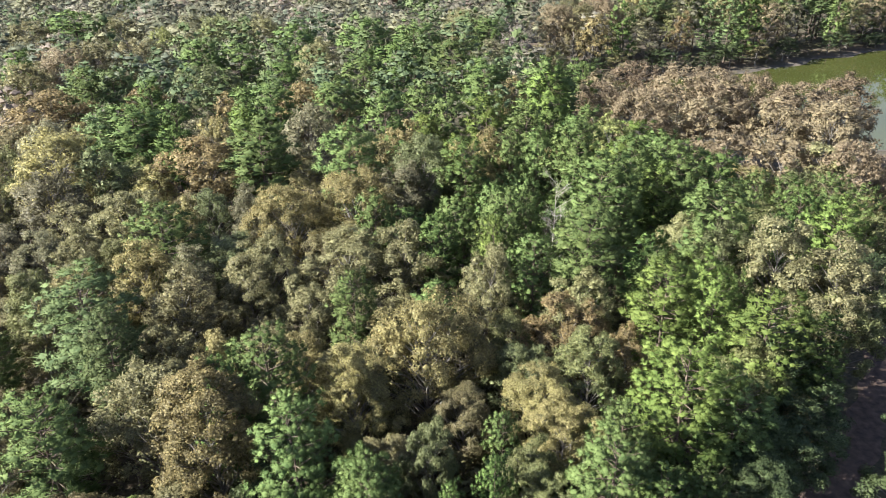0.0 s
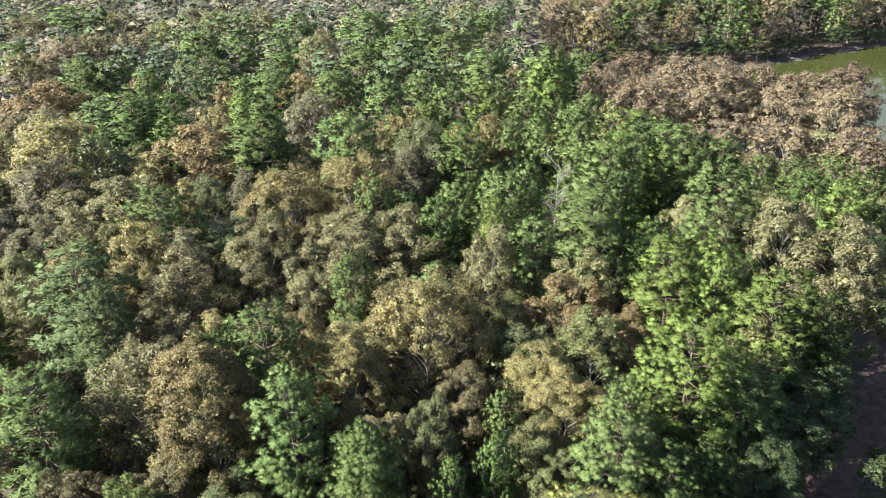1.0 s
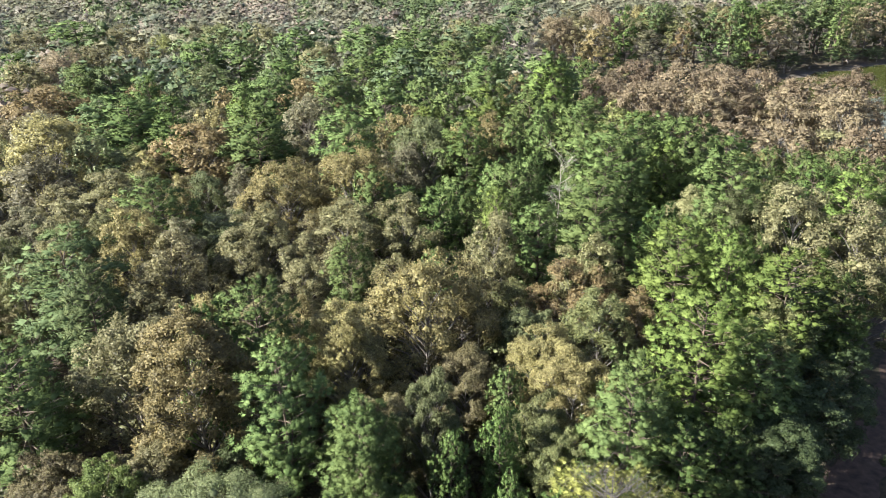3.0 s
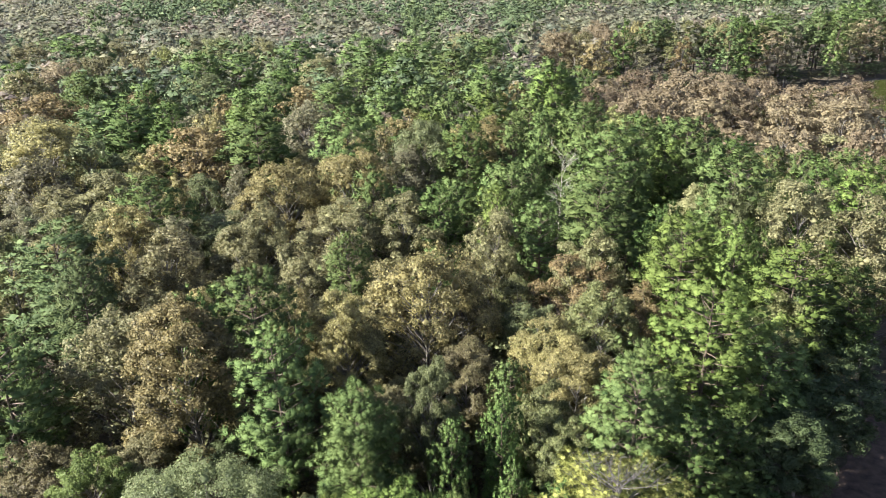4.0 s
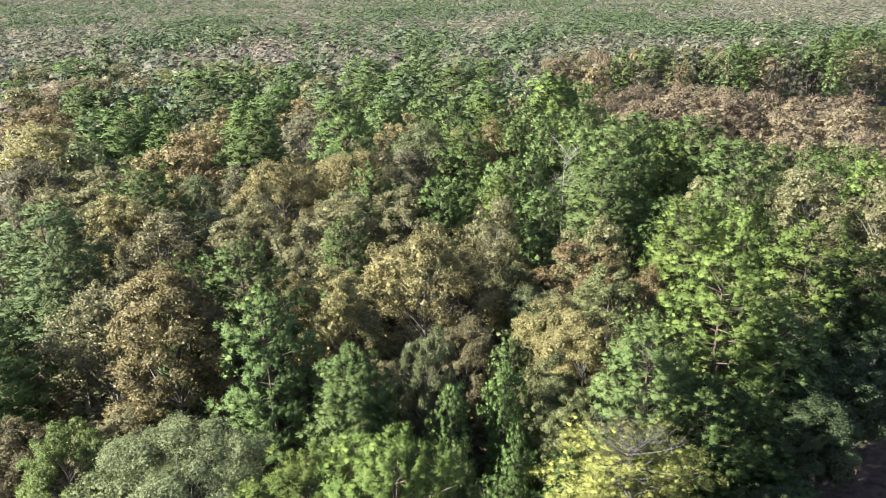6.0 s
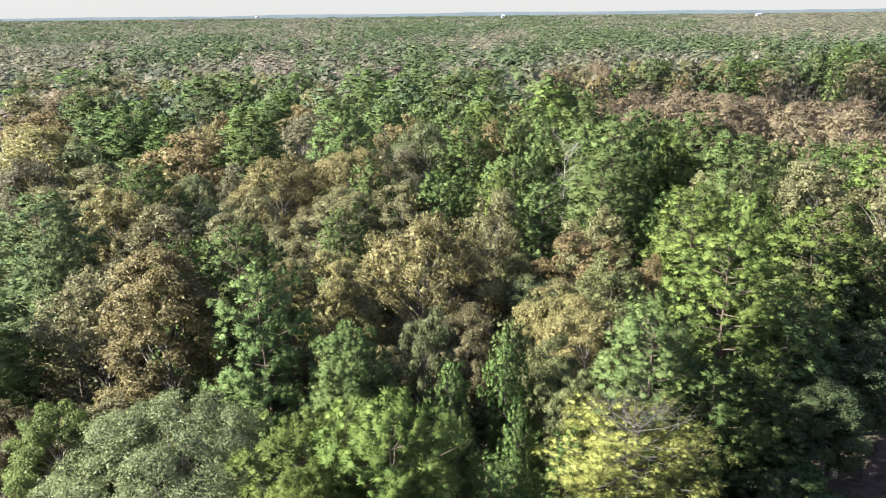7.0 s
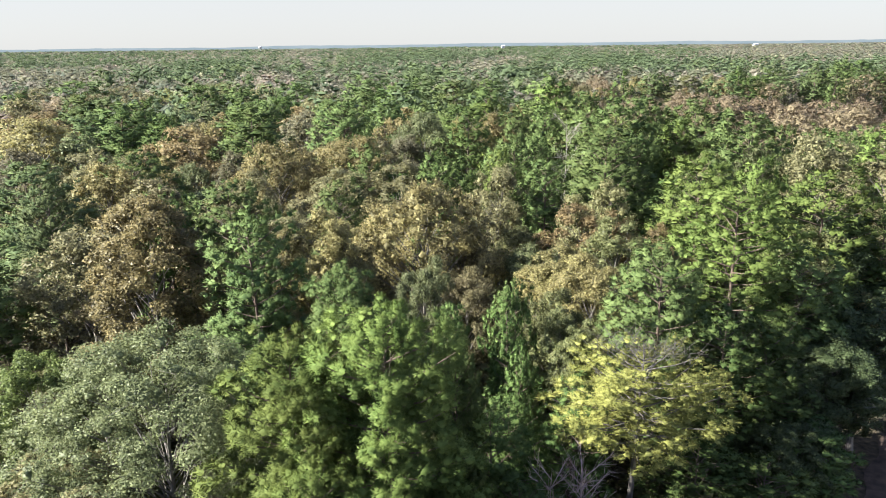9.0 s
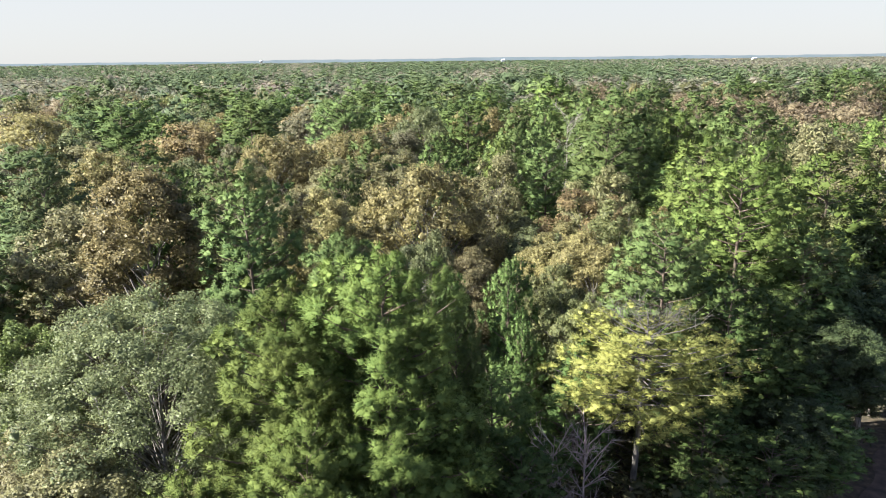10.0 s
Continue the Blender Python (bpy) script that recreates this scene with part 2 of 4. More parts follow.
def leaves(rng, c, out, size, loose=0.42):
    """Pointed leaf blades, each turned roughly outwards."""
    n = len(c)
    normal = unit(out + rng.normal(0, loose, (n, 3)))
    along = unit(np.cross(normal, rng.normal(0, 1, (n, 3))))
    side = np.cross(normal, along)
    s = (size * rng.uniform(0.6, 1.3, n))[:, None]
    v = np.stack([c + along * s * 0.62, c - along * s * 0.38 + side * s * 0.42, c - along * s * 0.38 - side * s * 0.42], 1)
    return v.reshape(-1, 3), np.arange(3 * n).reshape(-1, 3)


# ---- ground, pond and dirt road ----
POND = np.array([(40, 209), (52, 217), (74, 222), (98, 227.5), (116, 237), (128, 243), (142, 249), (160, 258), (190, 276), (260, 306), (330, 260), (260, 180), (180, 160), (113, 154), (78, 156), (62, 162), (46, 176), (39, 198)], float)
ROAD = np.array([(-4, -6), (13, 18), (24, 34), (29.5, 41), (35, 48.3), (39.5, 53.3), (45.3, 59.8), (50.8, 66.5), (57, 76.5), (67, 92), (81, 112)], float)


def pond_depth(x, y):
    """Metres inside the pond's edge (minus: outside)."""
    x, y = np.asarray(x, float), np.asarray(y, float)
    best, inside = np.full(x.shape, 1e9), np.zeros(x.shape, bool)
    for (ax, ay), (bx, by) in zip(POND, np.roll(POND, -1, 0)):
        ex, ey = bx - ax, by - ay
        t = np.clip(((x - ax) * ex + (y - ay) * ey) / (ex * ex + ey * ey), 0, 1)
        best = np.minimum(best, np.hypot(x - ax - t * ex, y - ay - t * ey))
        if ay != by:
            inside ^= ((ay > y) != (by > y)) & (x < ex * (y - ay) / ey + ax)
    return np.where(inside, best, -best)


def road_gap(x, y):
    """Metres from the middle of the road."""
    x, y = np.asarray(x, float), np.asarray(y, float)
    best = np.full(x.shape, 1e9)
    for (ax, ay), (bx, by) in zip(ROAD[:-1], ROAD[1:]):
        ex, ey = bx - ax, by - ay
        t = np.clip(((x - ax) * ex + (y - ay) * ey) / (ex * ex + ey * ey), 0, 1)
        best = np.minimum(best, np.hypot(x - ax - t * ex, y - ay - t * ey))
    return best


def ground_z(x, y):
    x, y = np.asarray(x, float), np.asarray(y, float)
    d = pond_depth(x, y) + 1.2 * np.sin(x * 0.21 + y * 0.13) + 0.9 * np.sin(y * 0.37 - x * 0.11)
    s = np.clip((d + 7) / 14, 0, 1)
    bumps = 0.12 * np.sin(x * 0.31 + 1.3 * np.sin(y * 0.17)) * np.cos(y * 0.27) + 0.05 * np.sin(x * 1.1 + y * 0.8)
    return bumps * np.clip((road_gap(x, y) - 2) / 3, 0, 1) * (1 - s) - 1.6 * s * s * (3 - 2 * s)


gx = np.concatenate([-np.geomspace(6000, 160, 14), np.arange(-150, 345, 2.5), np.geomspace(360, 6000, 14)])
gy = np.concatenate([-np.geomspace(3000, 70, 10), np.arange(-60, 335, 2.5), np.geomspace(350, 6500, 16)])
XX, YY = np.meshgrid(gx, gy)
gv = np.stack([XX, YY, ground_z(XX, YY)], -1).reshape(-1, 3)
nx, ny = len(gx), len(gy)
q = (np.arange(ny - 1)[:, None] * nx + np.arange(nx - 1)[None]).ravel()
ground = new("ground", mesh_of("ground", gv, np.stack([q, q + 1, q + nx + 1, q + nx], 1), LITTER, True))
tagged(ground, "forest floor covered with brown leaf litter and low weeds", "ground", kind="structure")

# the mud margin follows the water's edge, a little above the litter
wet = new("water", mesh_of("water", [(20, 140, -0.75), (340, 140, -0.75), (340, 330, -0.75), (20, 330, -0.75)], [(0, 1, 2, 3)], WATER))
tagged(wet, "still olive-green pond water reflecting the pale sky", "water", kind="structure")
cx, cy = gv[q, 0] + 1.25, gv[q, 1] + 1.25
fz = ground_z(cx, cy)
near = (cx > 20) & (cx < 340) & (cy > 140) & (cy < 332) & (fz < -0.45) & (fz > -1.2)
qm = q[near]
mud = new("pond_bank", mesh_of("pond_bank", gv + [0, 0, 0.03], np.stack([qm, qm + 1, qm + nx + 1, qm + nx], 1), MUD, True))
tagged(mud, "bare pale mud margin along the pond", "bank", kind="structure")

# road: crowned strip with two ruts
across = np.linspace(-2.1, 2.1, 17)
steps = np.linspace(0, len(ROAD) - 1, 140)
mid = np.stack([np.interp(steps, np.arange(len(ROAD)), ROAD[:, i]) for i in (0, 1)], 1)
for _ in range(6):
    mid[1:-1] = (mid[:-2] + mid[2:] + 2 * mid[1:-1]) / 4
way = unit(np.gradient(mid, axis=0))
right = np.stack([way[:, 1], -way[:, 0]], 1)
wob = 1 + 0.12 * np.sin(steps * 9.0)[:, None]
rp = mid[:, None] + right[:, None] * (across[None] * wob)[..., None]
rut = 0.07 - 0.012 * across**2 - 0.05 * np.exp(-((np.abs(across) - 0.9) / 0.25) ** 2)
rz = np.broadcast_to(rut, rp.shape[:2]) + ground_z(rp[..., 0], rp[..., 1]) + 0.02
rv = np.concatenate([rp, rz[..., None]], -1).reshape(-1, 3)
w = len(across)
q2 = (np.arange(len(mid) - 1)[:, None] * w + np.arange(w - 1)[None]).ravel()
road = new("road", mesh_of("road", rv, np.stack([q2, q2 + 1, q2 + w + 1, q2 + w], 1), DIRT, True))
tagged(road, "reddish-brown dirt track with two ruts under the trees", "road", kind="structure")


# ---- trees ----
def stem(rng, height, radius, lean=0.02, top=0.05, knots=9):
    s = np.linspace(0, 1, knots)
    sway = np.cumsum(rng.normal(0, lean, (knots, 2)), 0) * height * 0.06
    sway -= sway[0]
    p = np.column_stack([sway, s * height])
    r = radius * ((1 - s) ** 0.8 * (1 - top) + top)
    r[0] *= 1.35
    return p, r


def on_stem(p, z):
    return np.column_stack([np.interp(z, p[:, 2], p[:, 0]), np.interp(z, p[:, 2], p[:, 1]), z])


def pine_meshes(seed, height=22.0, spread=3.5, base=0.46, boughs=46, puffs=9, puff=0.5, needles=34, width=0.055, bare=0.0, sides=4, fine=True, tilt=0.7, heart=0.5, ruffle=0.3, soft=0.6, lead=3, inner=7, rough=0.36, uneven=0.28):
    """A tall pine: straight stem, boughs that reach out and turn up, and puffs of needles along the outer part of each bough."""
    rng = np.random.default_rng(seed)
    p, r = stem(rng, height * 0.97, 0.22)
    trunk = tubes(p[:-1], p[1:], r[:-1], r[1:], 8 if sides > 3 else 5)
    i = np.arange(boughs)
    u = ((i + rng.random(boughs)) / boughs) ** 0.92
    az = i * 2.39996 + rng.normal(0, 0.35, boughs)
    profile = (1 - u**3.2) ** 0.6 * np.minimum(1, 0.6 + 1.3 * u) * (1 + 0.13 * np.sin(az * 2 + rng.uniform(0, 6)))
    far = np.maximum(spread * profile * rng.uniform(1 - uneven, 1.08, boughs), 0.3)
    zb = height * (base + (1 - base) * 0.94 * u)
    s = on_stem(p, np.clip(zb, 0, height))
    foot = on_stem(p, np.clip(zb - far * 0.2, 0.5, height * 0.95))
    away = np.column_stack([np.cos(az), np.sin(az), np.zeros(boughs)])
    tip = s + away * far[:, None] + np.column_stack([np.zeros((boughs, 2)), far * (-0.08 + tilt * u)])
    bend = foot * 0.42 + tip * 0.58 - np.column_stack([np.zeros((boughs, 2)), 0.08 * far])
    wood = [tubes(foot, bend, 0.02 + 0.012 * far, 0.014 + 0.007 * far, sides), tubes(bend, tip, 0.014 + 0.007 * far, 0.008, sides)]
    top = u > 1 - bare
    if top.any():
        at = np.repeat(tip[top], 14, 0) * 0.8 + np.repeat(s[top], 14, 0) * 0.2 + rng.normal(0, 0.3, (top.sum() * 14, 3))
        wood.append(tubes(at, at + unit(rng.normal(0, 0.6, at.shape) + [0, 0, 0.9]) * rng.uniform(0.4, 1.1, (len(at), 1)), 0.012, 0.004, 4))
    limbs = joined(wood)
    counts = np.maximum(2, np.round(puffs * (far / spread) ** 1.2)).astype(int)
    counts[top] = (rng.random(top.sum()) < 0.3).astype(int)
    who = np.repeat(i, counts)
    m = len(who)
    along = 1 - 0.72 * rng.random(m) ** 1.25
    along[np.cumsum(counts)[counts > 0] - 1] = 1.0
    side = np.column_stack([-np.sin(az), np.cos(az), np.zeros(boughs)])[who]
    sweep = rng.uniform(-1, 1, m) * (0.2 + 0.5 * (1.15 - along)) * far[who] * 0.75
    c = np.where(along[:, None] < 0.58, foot[who] + (bend - foot)[who] * (along / 0.58)[:, None], bend[who] + (tip - bend)[who] * ((along - 0.58) / 0.42)[:, None])
    c = c + side * sweep[:, None] + np.column_stack([np.zeros((m, 2)), rng.normal(0.1, 0.3, m) * puff * 2])
    pr = puff * rng.uniform(0.65, 1.25, m) * (1 - 0.3 * u[who])
    if not bare:
        zl = height * np.linspace(0.93, 0.985, lead)
        c = np.concatenate([c, on_stem(p, np.minimum(zl, height * 0.97)) + np.column_stack([rng.normal(0, 0.12, (lead, 2)), np.maximum(zl - height * 0.97, 0)])])
        pr = np.concatenate([pr, puff * np.linspace(0.8, 0.5, lead)])
    hub = on_stem(p, np.clip(c[:, 2] - 0.5 * spread, 0, height))
    out = unit(c - hub)
    if not bare:
        # the dark inside of the crown, where the boughs leave the stem
        zi = height * np.linspace(base + 0.05, 0.84, inner)
        ui = (zi / height - base) / (1 - base)
        inside = on_stem(p, zi) + np.column_stack([rng.normal(0, 0.12 * spread, (inner, 2)), np.zeros(inner)])
        c, out = np.concatenate([c, inside]), np.concatenate([out, np.tile([0, 0, 1.0], (inner, 1))])
        pr = np.concatenate([pr, spread * 0.42 * (1 - ui**2.3) ** 0.55 * np.minimum(1, 0.62 + 1.3 * ui)])
    v1, f1, e1 = hearts(rng, c, pr * heart, 0.8, fine, rough)
    parts, ns = [(v1, f1)], [unit(e1 * 0.55 + np.repeat(out, len(v1) // len(c), 0) * soft)]
    if needles:
        v2, f2, e2 = bursts(rng, c, pr, out, needles, width)
        parts.append((v2, f2))
        ns.append(unit(e2 * 0.7 + np.repeat(out, needles * 3, 0) * soft + np.repeat(rng.normal(0, ruffle, (len(c) * needles, 3)), 3, 0)))
    v, f = joined(parts)
    n = np.concatenate(ns)
    fit_z = height / np.percentile(v[:, 2], 99.9)
    for arr in (v, trunk[0], limbs[0]):
        arr[:, 2] *= fit_z
    return trunk, limbs, (v, turned_out(v, f, n), n)


def oak_meshes(seed, height=20.0, spread=4.0, base=0.36, lobes=46, clumps=6, per=42, size=0.15, twig=2, thin=1.0, droop=0.0, sides=4, ruffle=0.42, limb=1.0, under_hang=1.42, fine=True, heart=0.42, soft=0.45, rough=0.36, relief=1.0):
    """A broadleaf tree: forked limbs that carry lobes over a domed crown, each lobe a cluster of clumps covered with leaves."""
    rng = np.random.default_rng(seed)
    p, r = stem(rng, height * 0.82, 0.26, 0.05)
    trunk = tubes(p[:-1], p[1:], r[:-1], r[1:], 8 if sides > 3 else 5)
    z0, rise = height * base, height * (1 - base)
    i = np.arange(lobes)
    v = (i + 0.5) / lobes
    az = i * 2.39996 + rng.normal(0, 0.25, lobes)
    polar = np.arccos(1 - v * under_hang)
    k = 1 + 0.14 * np.sin(az * 2 + rng.uniform(0, 6)) * np.sin(polar) + rng.normal(0, 0.1, lobes) * relief
    k = np.where(rng.random(lobes) < 0.18 * relief, k * rng.uniform(0.62, 0.85, lobes), k)
    lr = spread * rng.uniform(0.2, 0.33, lobes) * (46 / lobes) ** 0.3
    rad = np.sin(polar) * np.maximum(spread * k - lr * 0.8, 0.2)
    mid_z = z0 + rise * 0.46
    top = height - lr
    cz = np.where(np.cos(polar) > 0, mid_z + (top - mid_z) * np.cos(polar) * np.clip(k, 0.78, 1.05), mid_z + rise * 0.42 * np.cos(polar))
    lean = on_stem(p, np.clip(cz, 0, height * 0.8))
    c = np.column_stack([lean[:, 0] + rad * np.cos(az), lean[:, 1] + rad * np.sin(az), cz])
    foot = on_stem(p, np.clip(cz - rad * 0.75 - 0.06 * height, z0 * 0.75, height * 0.78))
    bend = (foot + c) / 2 + np.column_stack([np.zeros((lobes, 2)), 0.1 * rad]) + rng.normal(0, 0.15, (lobes, 3))
    w = [tubes(foot, bend, limb * (0.03 + 0.016 * rad), limb * (0.022 + 0.008 * rad), sides), tubes(bend, c, limb * (0.022 + 0.008 * rad), 0.012, sides)]
    tips = np.repeat(c, twig, 0)
    td = unit(rng.normal(0, 1, tips.shape) + [0, 0, 0.35]) * np.repeat(lr, twig)[:, None] * 1.1
    if twig:
        w.append(tubes(tips, tips + td, 0.014, 0.004, 4))
    limbs = joined(w)
    core = np.array([0, 0, mid_z - 0.1 * rise])
    outward = unit(c - core)
    who = np.repeat(i, clumps)
    d = unit(rng.normal(0, 1, (len(who), 3)) + outward[who] * 0.7 + [0, 0, 0.3])
    cr = lr[who] * rng.uniform(0.36, 0.56, len(who)) * (6 / clumps) ** 0.35
    cc = c[who] + d * (lr[who] * rng.uniform(0.5, 0.85, len(who)))[:, None] * [1, 1, 0.85]
    cc[:, 2] -= droop * rng.random(len(who)) * lr[who]
    hv, hf, hd = hearts(rng, cc, cr * heart, 0.85, fine, rough)
    bv, bf, bd = hearts(rng, c, lr * (0.22 if fine else 0.28), 0.85, fine)
    parts = [(hv, hf), (bv, bf)] if clumps > 1 else [(hv, hf)]
    ns = [unit(hd * 0.6 + np.repeat(d * 0.4 + outward[who] * soft, len(hv) // len(cc), 0)), unit(bd * 0.6 + np.repeat(outward * 0.5, len(bv) // len(c), 0))][:len(parts)]
    counts = np.round(per * thin * (cr / cr.mean()) ** 2).astype(int)
    leaf = np.repeat(np.arange(len(cc)), counts)
    if len(leaf):
        e = unit(rng.normal(0, 1, (len(leaf), 3)) + d[leaf] * 0.6 + [0, 0, 0.25])
        pos = cc[leaf] + e * (cr[leaf] * rng.uniform(0.5, 1.25, len(leaf)))[:, None] * [1, 1, 0.88]
        parts.append(leaves(rng, pos, unit(e + [0, 0, 0.35]), size))
        soft = unit(e * 0.6 + d[leaf] * 0.4 + outward[who][leaf] * soft)
        ns.append(np.repeat(unit(soft + rng.normal(0, ruffle, soft.shape)), 3, 0))
    v, f = joined(parts)
    n = np.concatenate(ns)
    v[:, 2] *= height / np.percentile(v[:, 2], 99.8)
    return trunk, limbs, (v, turned_out(v, f, n), n)


STORE = {}


def tree_set(key, maker, seeds, **shape):
    STORE[key] = []
    bark = BARK_DULL if key == "pine_dying" else BARK_PINE if maker is pine_meshes else BARK_OAK
    for s in seeds:
        trunk, limbs, crown = maker(s, **shape)
        STORE[key].append((mesh_of("trunk", *trunk, bark, True), mesh_of("branchwork", *limbs, bark, True), mesh_of("crown", crown[0], crown[1], LITTER, False, crown[2])))


tree_set("pine_close", pine_meshes, range(1, 4), boughs=70, puffs=30, puff=0.42, needles=100, width=0.024, heart=0.42, soft=0.8, ruffle=0.2, inner=0, uneven=0.36)
tree_set("pine_near", pine_meshes, range(10, 17), boughs=56, puffs=18, puff=0.48, needles=52, width=0.036, heart=0.45, soft=0.85, ruffle=0.22, inner=0, uneven=0.34)
tree_set("pine_mid", pine_meshes, range(20, 27), boughs=56, puffs=10, puff=0.62, needles=36, width=0.066, sides=3, fine=False, soft=0.95, ruffle=0.18, heart=0.5, uneven=0.2, inner=4)
tree_set("pine_far", pine_meshes, range(30, 37), boughs=42, puffs=6, puff=0.95, needles=26, width=0.13, sides=3, fine=False, soft=1.0, ruffle=0.16, uneven=0.16, inner=4)
tree_set("oak_near", oak_meshes, range(40, 45), lobes=50, clumps=7, per=150, size=0.13, base=0.3, heart=0.34)
tree_set("oak_mid", oak_meshes, range(50, 57), lobes=46, clumps=5, per=90, size=0.17, twig=1, sides=3, fine=False, base=0.3)
tree_set("oak_far", oak_meshes, range(60, 67), lobes=30, clumps=4, per=44, size=0.27, twig=0, sides=3, ruffle=0.36, fine=False, soft=0.7, base=0.28)
tree_set("oak_wide_near", oak_meshes, (45, 46), lobes=84, clumps=7, per=150, size=0.13, spread=6.0, base=0.3, heart=0.34)
tree_set("oak_wide_mid", oak_meshes, (57, 58, 59), lobes=70, clumps=5, per=90, size=0.17, twig=1, spread=6.0, sides=3, fine=False, base=0.3)
tree_set("oak_wide_far", oak_meshes, (66, 67, 68, 69), lobes=60, clumps=4, per=44, size=0.27, twig=0, spread=6.0, base=0.2, sides=3, ruffle=0.36, fine=False, soft=0.7)
tree_set("oak_edge", oak_meshes, (71, 72, 73, 74), lobes=30, clumps=3, per=18, size=0.46, twig=0, base=0.04, sides=3, ruffle=0.3, fine=False)
tree_set("oak_fine", oak_meshes, (70,), lobes=150, clumps=9, per=130, size=0.09, twig=1, spread=6.0, base=0.22, droop=0.3, limb=0.4, under_hang=1.8, heart=0.22)
tree_set("pine_edge", pine_meshes, (37, 38, 39), boughs=34, base=0.1, puffs=4, puff=1.1, needles=20, width=0.22, sides=3, fine=False)
tree_set("pine_dying", pine_meshes, (80,), bare=0.17, boughs=70, base=0.68, puffs=18, puff=0.36, needles=80, width=0.024, heart=0.35, inner=0)

PLANTED = []
PINE_WORDS = {
    "green": "tall straight pine with dense green needle tufts",
    "bright": "tall pine with sunlit yellowish-green needle tufts",
    "deep": "dark-green rounded pine among the broadleaf trees",
    "blue": "tall pine with soft bluish-green needles",
    "yellow": "ailing pine with yellow needles and a bare grey top",
}
LEAF_WORDS = {
    "tan": "broadleaf tree with dry tan autumn leaves",
    "gold": "domed broadleaf tree with golden-olive autumn leaves",
    "brown": "broadleaf tree with sparse dull brown autumn leaves",
    "orange": "broadleaf tree with orange-brown autumn leaves",
    "olive": "broadleaf tree with dull olive-green leaves",
    "sage": "broad-crowned tree with fine pale sage-green leaves",
    "lime": "small broadleaf tree with fresh yellow-green leaves",
    "pale": "broadleaf tree with pale cream-olive glossy leaves",
    "pink": "wide pinkish-tan autumn tree beside the pond",
    "grey": "half-bare grey-brown broadleaf tree with thin leaves",
    "yellow": "broadleaf tree with bright yellow-green autumn leaves",
    "dark": "shaded dark-green broadleaf tree beside the dirt road",
}


def plant(name, key, x, y, h, r, size, mat, label, category, group):
    rng = random.Random(f"{x:.1f} {y:.1f}")
    trunk, limbs, crown = rng.choice(STORE[key])
    root = new(name)
    root.empty_display_size = 0.5
    root.matrix_world = pose(x, y, float(ground_z(x, y)) - 0.05, rng.uniform(-2, 2), rng.uniform(-2, 2), rng.uniform(0, 360)) @ Matrix.Diagonal((r / size[1], r / size[1], h / size[0], 1))
    for part_name, me in (("trunk", trunk), ("branchwork", limbs), ("crown", crown)):
        ob = new(part_name, me)
        ob.parent = root
        if part_name == "branchwork":
            tagged(ob, kind="stuff")
        if part_name == "crown":
            ob.material_slots[0].link = "OBJECT"
            ob.material_slots[0].material = mat
    PLANTED.append((x, y, r))
    return tagged(root, label, category, group)


def reach(x, y):
    d = math.hypot(x, y)
    return "near" if d < 52 else "mid" if d < 100 else "far"


def pine(x, y, h, r, colour="green", detail=""):
    key = "pine_dying" if colour == "yellow" else "pine_" + (detail or ("mid" if colour == "deep" and h < 14.6 else "close" if colour != "deep" and math.hypot(x, y) < 39 and h > 14 else reach(x, y)))
    plant("pine_tree", key, x, y, h, r * 1.15, (22.0, 3.5), PINE[colour], PINE_WORDS[colour], "pine tree", "pines of the forest")


def oak(x, y, h, r, colour="tan", detail=""):
    wide = r > 4.5
    if detail == "edge":
        wide = False
    key = "oak_fine" if colour == "sage" and r > 5 and y < 60 else ("oak_wide_" if wide else "oak_") + (detail or reach(x, y))
    plant("broadleaf_tree", key, x, y, h, r * 1.18, (20.0, 6.0 if wide else 4.0), LEAF[colour], LEAF_WORDS[colour], "tree", "broadleaf trees of the forest")


pine(-2.0, 25.6, 22.2, 3.4, "bright")
pine(-6.3, 25.9, 20.6, 3.1, "bright")
pine(-6.0, 36.4, 19.9, 2.9, "green")
pine(-5.3, 22.2, 17.0, 2.5, "bright")
pine(-2.6, 21.0, 14.9, 1.6, "green")
pine(-9.0, 22.9, 14.3, 1.8, "bright")
oak(-13.2, 29.5, 18.7, 5.6, "sage")
oak(-14.5, 23.0, 14.3, 3.0, "tan")
oak(-23.2, 36.3, 15.5, 2.6, "lime")
pine(9.2, 32.3, 17.5, 3.9, "yellow")
pine(0.6, 28.2, 19.6, 1.5, "green")
# next three slim pines: darker needle tone stands in for shade
pine(0.0, 36.4, 18.2, 1.5, "deep")
pine(3.6, 34.4, 16.3, 1.2, "deep")
pine(3.8, 38.9, 18.0, 1.4, "deep")
pine(4.7, 46.1, 16.1, 1.5, "green")
oak(7.4, 39.0, 16.3, 2.4, "olive")
oak(6.9, 41.0, 16.7, 2.4, "olive")
pine(12.2, 38.9, 20.4, 3.5, "green")
pine(13.6, 43.4, 19.5, 2.6, "green")
pine(19.6, 46.6, 21.9, 4.1, "bright")
pine(21.2, 59.0, 23.0, 3.7, "bright")
pine(25.6, 57.2, 22.5, 2.7, "bright")
pine(30.0, 54.8, 21.9, 4.1, "bright")
pine(15.5, 37.5, 16.9, 3.0, "deep")
pine(19.5, 39.9, 15.7, 2.8, "deep")
oak(23.5, 43.2, 11.7, 3.4, "dark")
oak(27.6, 48.1, 13.2, 3.2, "dark")
oak(31.8, 52.0, 12.7, 2.4, "gold")
oak(33.0, 57.6, 15.2, 3.2, "dark")
oak(19.0, 36.4, 10.2, 2.6, "dark")
oak(36.6, 62.5, 14.2, 3.0, "dark")
pine(-10.9, 40.0, 22.4, 3.2, "green")
